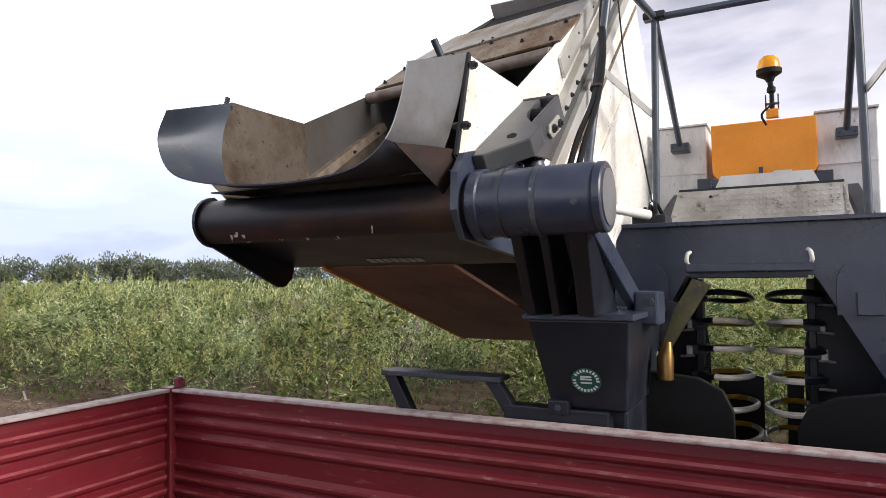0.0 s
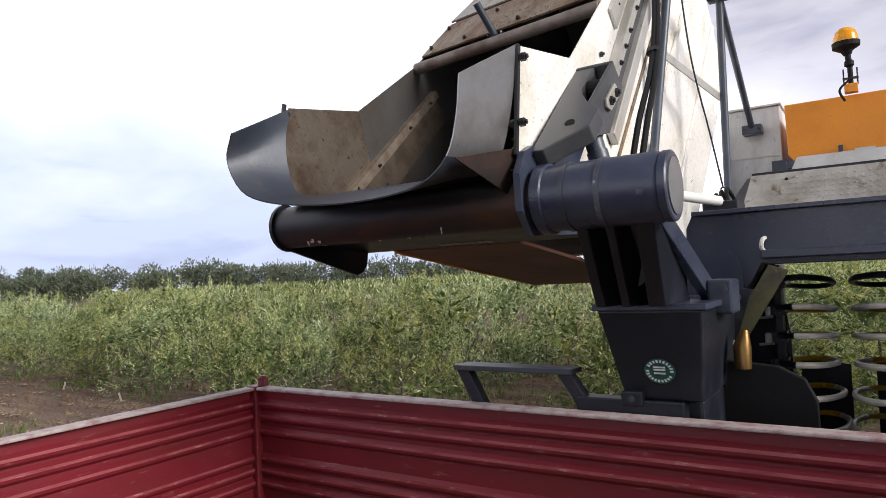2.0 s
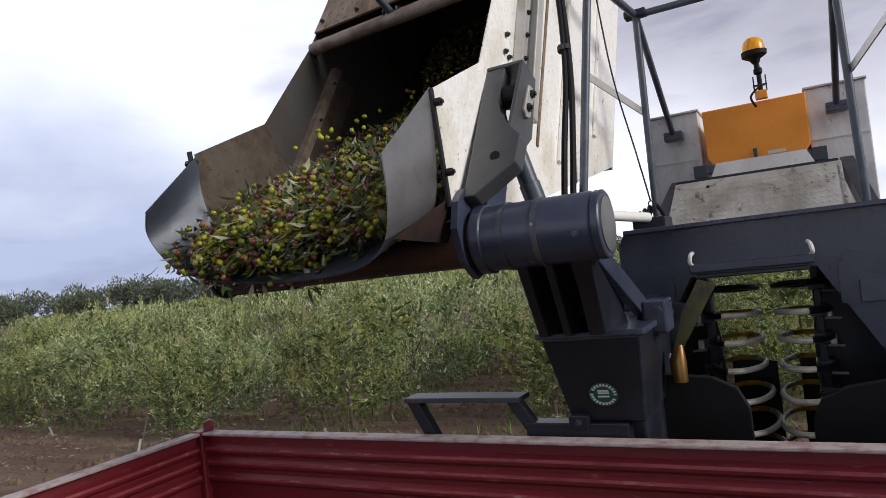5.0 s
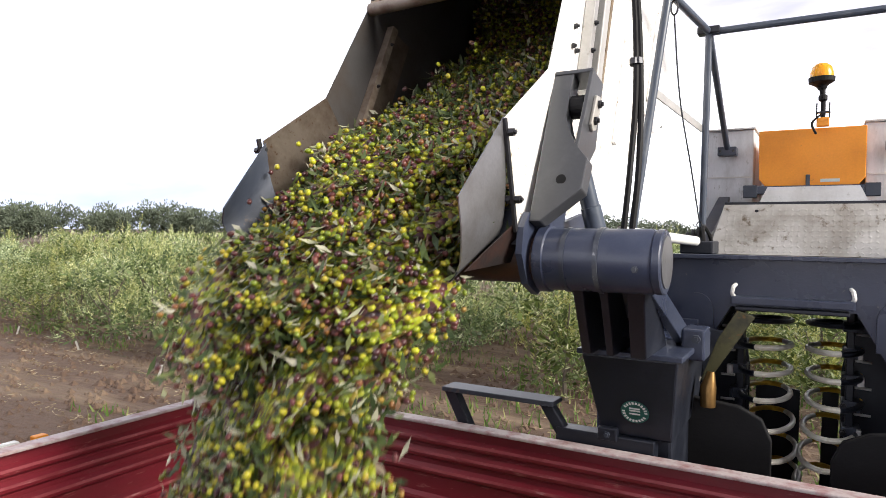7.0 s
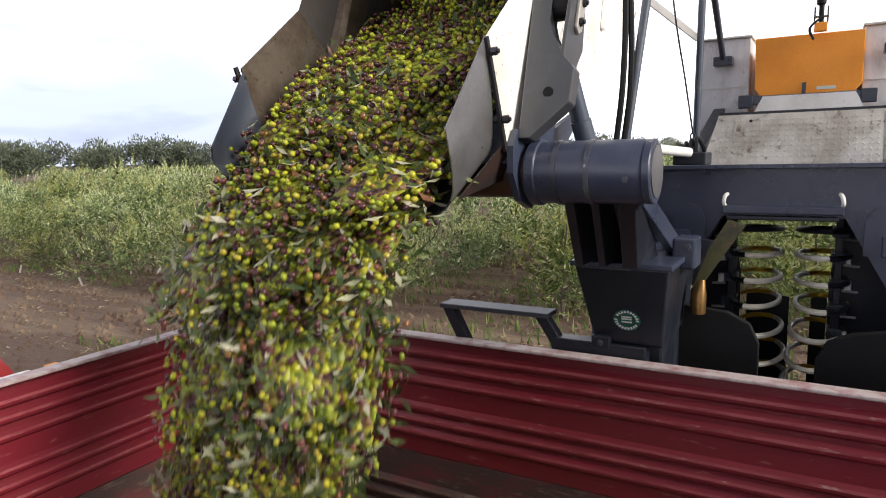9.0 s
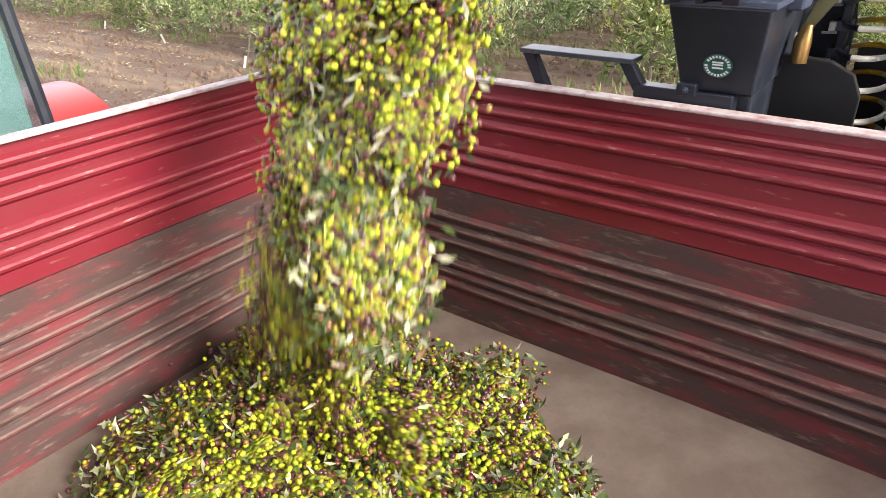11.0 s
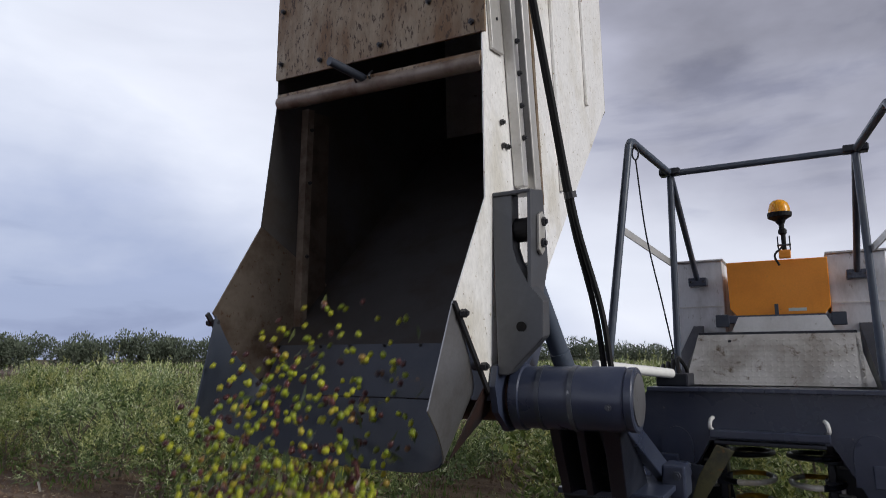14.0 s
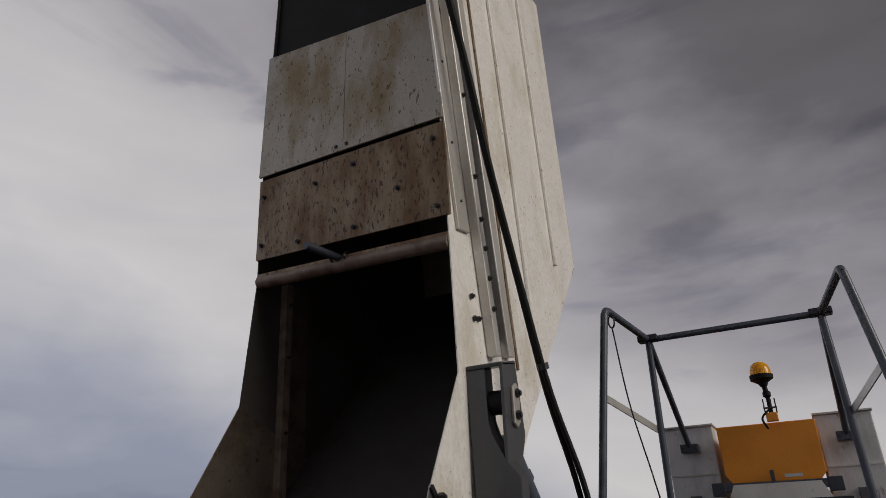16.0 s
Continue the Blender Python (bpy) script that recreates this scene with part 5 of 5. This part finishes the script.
# ---- tractor before the trailer ----
def build_tractor():
    t = thing("tractor", (-3.2, 0.45, 0), "red farm tractor with a glazed cab and roof lamps", "tractor")
    inv = Matrix.Translation((3.2, -0.45, 0))

    def add(name, bm, mat, label="", parent=None, smooth=False):
        bmesh.ops.transform(bm, matrix=inv, verts=bm.verts[:])
        return part(name, bm, mat, parent or t, label, smooth)
    for s, y0 in ((1, 1.0), (-1, -0.62)):
        y1 = y0 + 0.42
        arc = [(-2.62 + 0.86 * math.cos(a), 1.03 + 0.88 * math.sin(a)) for a in [radians(8 + k * 5.5) for k in range(29)]]
        inner = [(-2.62 + 0.82 * math.cos(a), 1.03 + 0.84 * math.sin(a)) for a in [radians(8 + k * 5.5) for k in range(29)]]
        bm = bmesh.new()
        prism(bm, [(x, z) for x, z in arc] + [(x, z) for x, z in inner[::-1]], 1, y0, y1)
        f = add("fender", bm, M["tractor_red"], "glossy red rear fender", smooth=True)
        add("tail_lamp", boxed((-1.81, y0 + 0.10, 1.76), (-1.765, y0 + 0.30, 1.90), 0.01), M["lamp_white"], "pale tail lamp", f)
        add("side_marker", boxed((-1.81, y0 + 0.36, 1.78), (-1.765, y0 + 0.42, 1.90), 0.006), M["orange"], "", f)
        w = add("rear_wheel", rodded([(-2.62, y0 + 0.02, 0.8), (-2.62, y0 + 0.06, 0.8), (-2.62, y1 - 0.04, 0.8), (-2.62, y1, 0.8)], [0.72, 0.8, 0.8, 0.72], 36), M["rubber"], "large black tractor tyre")
        add("rim", rodded([(-2.62, y0 + 0.01, 0.8), (-2.62, y1 + 0.01, 0.8)], 0.42, 24), M["rim"], "", w)
        w = add("front_wheel", rodded([(-4.6, y0 + 0.05, 0.55), (-4.6, y0 + 0.08, 0.55), (-4.6, y1 - 0.08, 0.55), (-4.6, y1 - 0.05, 0.55)], [0.48, 0.55, 0.55, 0.48], 30), M["rubber"], "black front tyre")
        add("rim", rodded([(-4.6, y0 + 0.04, 0.55), (-4.6, y1 - 0.04, 0.55)], 0.28, 20), M["rim"], "", w)
    cab = add("cab_floor", boxed((-3.6, -0.2, 0.95), (-2.05, 1.05, 1.55), 0.03), M["tractor_red"])
    for y in (-0.18, 1.0):
        add("cab_pillar", rodded([(-3.55, y, 1.5), (-3.45, y * 0.94 + 0.02, 2.72)], 0.034, 8), M["black"], "", cab)
        add("window_frame", rodded(bend([(-2.10, y, 2.70), (-2.05, y, 2.25), (-2.0, y, 1.86), (-2.03, y, 1.76), (-2.14, y, 1.68), (-2.6, y, 1.42)], 5), 0.030, 8), M["black"], "rounded black window frame", cab, True)
        add("frame_edge", rodded(bend([(-2.155, y + 0.012, 2.68), (-2.105, y + 0.012, 2.25), (-2.06, y + 0.012, 1.88), (-2.09, y + 0.012, 1.80), (-2.2, y + 0.012, 1.72), (-2.6, y + 0.012, 1.48)], 5), 0.010, 6), M["alu"], "", cab, True)
    rear = bmesh.new()
    prism(rear, [(-0.14, 1.8), (0.96, 1.8), (0.96, 2.68), (-0.14, 2.68)], 0, -2.085, -2.077)
    glass = add("rear_window", rear, M["pane"], "greenish cab glass", cab)
    sd = bmesh.new()
    prism(sd, [(-3.5, 1.5), (-2.5, 1.5), (-2.08, 1.72), (-2.03, 1.86), (-2.12, 2.68), (-3.42, 2.68)], 1, 0.985, 0.992)
    add("side_window", sd, M["pane"], "", cab)
    add("cab_roof", boxed((-3.65, -0.25, 2.775), (-2.12, 1.0, 2.95), 0.05), M["tractor_red"], "red cab roof")
    add("roof_visor", boxed((-3.6, -0.22, 2.70), (-1.96, 1.06, 2.772), 0.02), M["black"], "black roof visor")
    add("roof_lamp", boxed((-2.11, 0.80, 2.776), (-1.99, 1.04, 2.88), 0.015), M["lamp_white"], "white and amber roof lamp")
    add("roof_lamp_amber", boxed((-1.988, 0.86, 2.785), (-1.975, 1.03, 2.87), 0.005), M["amber"], "amber lamp glass")
    add("seat", boxed((-2.75, 0.2, 1.5), (-2.25, 0.65, 2.05), 0.06), M["rubber"], "black tractor seat")
    lamp = add("work_lamp", boxed((-2.04, 1.01, 2.555), (-1.97, 1.19, 2.64), 0.012), M["black"])
    add("lamp_lens", boxed((-1.969, 1.02, 2.565), (-1.962, 1.18, 2.63), 0.003), M["lamp_white"], "", lamp)
    add("lamp_arm", rodded([(-2.03, 1.08, 2.63), (-2.05, 1.03, 2.72)], 0.012, 8), M["black"], "", lamp)
    add("bonnet", boxed((-5.2, 0.05, 0.95), (-3.62, 0.80, 1.62), 0.08), M["tractor_red"], "red bonnet")
    add("axle", boxed((-2.7, -0.3, 0.65), (-2.5, 1.1, 0.95), 0.02), M["black"])
    return t


build_tractor()


# ---- hydraulic ram and hoses beside the hopper ----
RAM_BASE = (0.70, 1.74, 2.56)
RAM_PIN = (0.60, 0.34, -0.07)
HOSE_BASE = (0.74, 1.70, 2.83)
HOSE_PIN = (0.60, 1.55, -0.12)


def tilt_at(t):
    return float(np.interp(t, [a for a, _ in TILT], [b for _, b in TILT]))


def on_hopper(p, t):
    return pose(*PIVOT, tilt_at(t), 0, 0) @ Vector(p)


def build_ram():
    r = thing("hydraulic_ram", RAM_BASE, "dark blue hydraulic ram lifting the hopper", "hydraulic ram")
    part("barrel", rodded([(0, 0, 0), (0, 0, 0.36), (0, 0, 0.365)], [0.03, 0.03, 0.02], 20), M["rail"], r, smooth=True)
    part("base_eye", rodded([(-0.04, 0, 0), (0.04, 0, 0)], 0.04, 16), M["black"], r)
    rd = part("piston_rod", rodded([(0, 0, 0), (0, 0, -0.30)], 0.027, 16), M["rail"], r, "dark blue ram sleeve", True)
    part("rod_eye", rodded([(-0.03, 0, 0), (0.03, 0, 0)], 0.03, 16), M["black"], rd)
    return r, rd


ram, ram_rod = build_ram()


def build_hose(shift, label):
    h = thing("hydraulic_hose", HOSE_BASE, label, "hose", "hydraulic hoses")
    part("hose", rodded(bend([(shift, 0, -0.02), (shift - 0.02, 0.035, 0.18), (shift * 0.6 - 0.035, 0.03, 0.45), (shift * 0.4 - 0.03, 0.03, 0.8), (shift * 0.4, 0.0, 1.2), (shift * 0.4 + 0.02, 0.0, 1.6), (shift * 0.4 + 0.03, 0, 2.3)], 6), 0.009, 8), M["rubber"], h, smooth=True)
    part("hose_clip", rodded([(shift * 0.55 - 0.03, 0.03, 0.52), (shift * 0.55 - 0.03, 0.03, 0.54)], 0.014, 8), M["bolt"], h)
    return h


hoses = [build_hose(0.0, "black hydraulic hose hanging beside the hopper"), build_hose(0.024, "black hydraulic hose clipped to its neighbour")]


# ---- olives ----
def olive_clump_mesh(seed, olives, leaves, size, twigs=2):
    """Loose olives and cut leaves that travel together."""
    rnd = random.Random(seed)
    V, Fc, mats = [], [], []

    def spot():
        while True:
            p = Vector((rnd.uniform(-1, 1), rnd.uniform(-1, 1), rnd.uniform(-1, 1)))
            if p.length < 1.15:
                return Vector((p.x * size[0], p.y * size[1], p.z * size[2]))
    for _ in range(olives):
        c, r = spot(), rnd.uniform(0.0068, 0.0088)
        q = Euler((rnd.uniform(0, 6), rnd.uniform(0, 6), rnd.uniform(0, 6))).to_matrix()
        n, lr = len(V), r * rnd.uniform(1.25, 1.5)
        V.append(c + q @ Vector((0, 0, -lr)))
        for z, w in ((-0.5, 0.86), (0.5, 0.86)):
            for k in range(4):
                a = k * math.tau / 4 + (0.785 if z > 0 else 0)
                V.append(c + q @ Vector((math.cos(a) * r * w * 1.14, math.sin(a) * r * w * 1.14, z * lr)))
        V.append(c + q @ Vector((0, 0, lr)))
        for k in range(4):
            a, b = n + 1 + k, n + 1 + (k + 1) % 4
            Fc += [(n, b, a), (a, b, a + 4), (b, b + 4, a + 4), (a + 4, b + 4, n + 9)]
        mats += [0] * 16
    for _ in range(leaves):
        c = spot()
        d = Vector((rnd.uniform(-1, 1), rnd.uniform(-1, 1), rnd.uniform(-0.6, 0.6))).normalized()
        s = d.cross(Vector((rnd.uniform(-0.5, 0.5), rnd.uniform(-0.5, 0.5), 1))).normalized()
        up = d.cross(s)
        ln, w = rnd.uniform(0.035, 0.062), rnd.uniform(0.005, 0.009)
        n = len(V)
        V += [c, c + d * ln * 0.5 + s * w + up * 0.004, c + d * ln * 0.5 - s * w + up * 0.004, c + d * ln]
        Fc += [(n, n + 1, n + 2), (n + 1, n + 3, n + 2)]
        mats += [1] * 2
    if olives > 100:
        # the packed middle of the clump
        n, rings, seg = len(V), 6, 10
        for i in range(rings + 1):
            for k in range(seg):
                g, h = k * math.tau / seg, math.pi * (0.04 + 0.92 * i / rings)
                o = Vector((math.sin(h) * math.cos(g), math.cos(h), math.sin(h) * math.sin(g)))
                f = 0.78 + 0.2 * noise.noise(o * 2.3 + Vector((seed, 0, 0)))
                V.append(Vector((o.x * size[0] * f, o.y * size[1] * f, o.z * size[2] * f * 0.7)))
        for i in range(rings):
            for k in range(seg):
                p, q = n + i * seg + k, n + i * seg + (k + 1) % seg
                Fc.append((p, q, q + seg, p + seg))
                mats.append(2)
    me = bpy.data.meshes.new("olive_clump")
    me.from_pydata([tuple(v) for v in V], [], Fc)
    me.materials.append(M["olive_mixed"] if leaves > olives else M["olive"])
    me.materials.append(M["oleaf"])
    me.materials.append(M["mash"])
    me.polygons.foreach_set("material_index", mats)
    me.polygons.foreach_set("use_smooth", [m == 0 for m in mats])
    return me


LEAFY = [olive_clump_mesh(100 + k, 300, 520, (0.18, 0.27, 0.07)) for k in range(4)]
RIPE = [olive_clump_mesh(120 + k, 420, 150, (0.18, 0.27, 0.07)) for k in range(4)]
LOOSE = [olive_clump_mesh(140 + k, 70, 8, (0.30, 0.20, 0.22)) for k in range(3)]

FLOW = [(0, -0.7), (3.0, -0.08), (3.5, 0.13), (4.0, 0.46), (4.7, 0.90), (5.3, 1.40), (13.0, 8.0), (13.5, 8.85), (13.8, 9.8), (14.05, 10.8), (14.4, 12.3)]
BED = [(2.35, 3.46), (1.95, 3.24), (1.6, 3.06), (1.36, 2.91), (1.165, 2.745)]
BED_LEN = [0.0]
for _a, _b in zip(BED, BED[1:]):
    BED_LEN.append(BED_LEN[-1] + math.hypot(_b[0] - _a[0], _b[1] - _a[1]))
LIP_S = BED_LEN[-1]


def flow_at(t):
    return float(np.interp(t, [a for a, _ in FLOW], [b for _, b in FLOW]))


def time_of(s):
    return float(np.interp(s, [b for _, b in FLOW], [a for a, _ in FLOW]))


def bed_place(s, t):
    y = float(np.interp(s, BED_LEN, [p[0] for p in BED]))
    z = float(np.interp(s, BED_LEN, [p[1] for p in BED]))
    swell = float(np.interp(tilt_at(t), [62, 70, 76, 86, 95], [0.0, 0.045, 0.045, -0.03, -0.04]))
    return y, z + swell * min(1.0, max(0.0, (y - 1.12) * 4)) + (0.022 if tilt_at(t) < 73 else 0.004) * (tilt_at(t) - 73) * max(0.0, y - 1.15)


def clump_rows(rnd, delay, loose, across):
    """Waits in the hopper, slides to the lip, falls into the trailer and stays on the heap."""
    x = -0.125 + 0.435 * across if not loose else rnd.uniform(-0.05, 0.25)
    side = rnd.uniform(-1, 1)
    lift = rnd.uniform(-0.07, 0.04)
    turn = rnd.uniform(-25, 25)
    start, edge = time_of(delay), time_of(delay + LIP_S)
    rows = []
    hide = (x * 0.85 + 0.01, 1.45 + rnd.uniform(-0.2, 0.25), -1.05 + rnd.uniform(-0.15, 0.2))

    for t, _ in TILT:
        if t < start - 0.45 and (t == 0 or t % 1 == 0 or t in (10.7, 6.8)):
            p = on_hopper(hide, t)
            rows.append((t, pose(p.x, p.y, p.z, 28, 0, turn)))
    if not rows and start > 0.15:
        p = on_hopper(hide, 0)
        rows.append((0, pose(p.x, p.y, p.z, 28, 0, turn)))
    n = max(3, int((edge - start) / 0.25))
    for k in range(n + 1):
        t = start + (edge - start) * k / n
        y, z = bed_place(flow_at(t) - delay, t)
        rows.append((t, pose(x, y, z + lift, 28 + turn * 0.1, 0, turn)))
    if rows[0][0] > 0:
        p = on_hopper(hide, 0)
        rows.insert(0, (0, pose(p.x, p.y, p.z, 28, 0, turn)))
    vy, vz = 0.93 + rnd.uniform(-0.12, 0.14), 0.55 + rnd.uniform(-0.1, 0.2)
    vx = (x - 0.11) * 0.44 + side * 0.05 - 0.15
    surge = max(0.0, 1 - abs(edge - 11.7) / 0.75)
    vy, vx = vy + 0.40 * surge, vx + ((x - 0.11) * 0.75 - 0.28) * surge
    y0, z0 = bed_place(LIP_S, edge)
    z0 += lift
    ground = FLOOR + 0.06 + 0.20 * min(1, max(0, (edge - 5) / 9)) + rnd.uniform(-0.03, 0.05)
    tau = (-vz + math.sqrt(vz * vz + 19.6 * (z0 - ground))) / 9.8
    for k in range(1, 6):
        q = tau * k / 5
        t = edge + q
        rows.append((t, pose(x + vx * q, y0 - vy * q, z0 - vz * q - 4.9 * q * q, 28 + (k * 12), 0, turn + side * 5 * k)))
    end_t = edge + tau
    ex, ey = x + vx * tau + rnd.gauss(0, 0.20), y0 - vy * tau + rnd.gauss(0, 0.17)
    rows.append((end_t + 0.25, pose(min(max(ex, -0.62), 1.2), min(max(ey, -0.3), 1.45), ground - 0.02, 10, 0, turn)))
    rows.append((max(16.0, end_t + 0.5), rows[-1][1]))
    out, last = [], -1
    for t, m in rows:
        if t < 0:
            continue
        f = frame(t)
        if f > last:
            out.append((t, m))
            last = f
    return out


def build_clumps():
    rnd = random.Random(77)
    made = []
    total, last = 430, 8.35
    for i in range(total):
        delay = last * i / total + rnd.uniform(-0.03, 0.03)
        at = time_of(delay + LIP_S)
        leafy = rnd.random() < (0.8 if at < 8.9 else 0.2 if at < 11.5 else 0.1)
        me = rnd.choice(LEAFY if leafy else RIPE)
        ob = new("olive_clump", me)
        tagged(ob, "falling clump of green and purple olives with many cut leaves" if leafy else "falling clump of yellow-green and purple ripe olives", "olives", "olives pouring into the trailer", "stuff")
        made.append((ob, clump_rows(rnd, max(-0.5, delay), False, (i * 0.618034) % 1.0)))
    for i in range(18):
        delay = rnd.uniform(0.2, 8.3) if i < 10 else rnd.uniform(8.3, 9.5)
        ob = new("loose_olives", rnd.choice(LOOSE))
        tagged(ob, "loose scattered olives falling beside the stream", "olives", "olives pouring into the trailer", "stuff")
        made.append((ob, clump_rows(rnd, delay, True, 0.5)))
    return made


clumps = build_clumps()


def build_heap():
    """The first olives already lying in the trailer."""
    bm = bmesh.new()
    n = 26
    grid = []
    for i in range(n + 1):
        line = []
        for k in range(n + 1):
            u, v = i / n * 2 - 1, k / n * 2 - 1
            a, b = u * math.sqrt(1 - v * v / 2), v * math.sqrt(1 - u * u / 2)
            r = math.hypot(a, b)
            z = 0.17 * (1 - r * r) * (1 + 0.25 * noise.noise((u * 3, v * 3, 1))) + 0.014 * noise.noise((u * 14, v * 14, 2))
            f = 1 + 0.10 * noise.noise((a * 2.4, b * 2.4, 9)) * r
            line.append(bm.verts.new((a * f * 0.84, 0.78 + b * f * 0.68, FLOOR + 0.001 + (max(0, z) if r < 0.99 else 0))))
        grid.append(line)
    for a, b in zip(grid, grid[1:]):
        for k in range(n):
            bm.faces.new((a[k], b[k], b[k + 1], a[k + 1]))
    heap = tagged(link("olive_heap", bm, M["mash"], smooth=True), "low heap of olives and leaves on the trailer floor", "olive heap")
    return heap


build_heap()


# ---- what moves ----
def aim(base, target):
    d = Vector(target) - Vector(base)
    return Matrix.Translation(base) @ d.to_track_quat("Z", "Y").to_matrix().to_4x4(), d.length


def motions():
    walk(hopper, [(t, pose(*PIVOT, a, 0, 0)) for t, a in TILT])
    walk(ram, [(t, aim(RAM_BASE, on_hopper(RAM_PIN, t))[0]) for t, _ in TILT])
    walk(ram_rod, [(t, pose(0, 0, aim(RAM_BASE, on_hopper(RAM_PIN, t))[1])) for t, _ in TILT])
    for h in hoses:
        walk(h, [(t, aim(HOSE_BASE, on_hopper(HOSE_PIN, t))[0]) for t, _ in TILT])
    for ob, rows in clumps:
        walk(ob, rows)


motions()
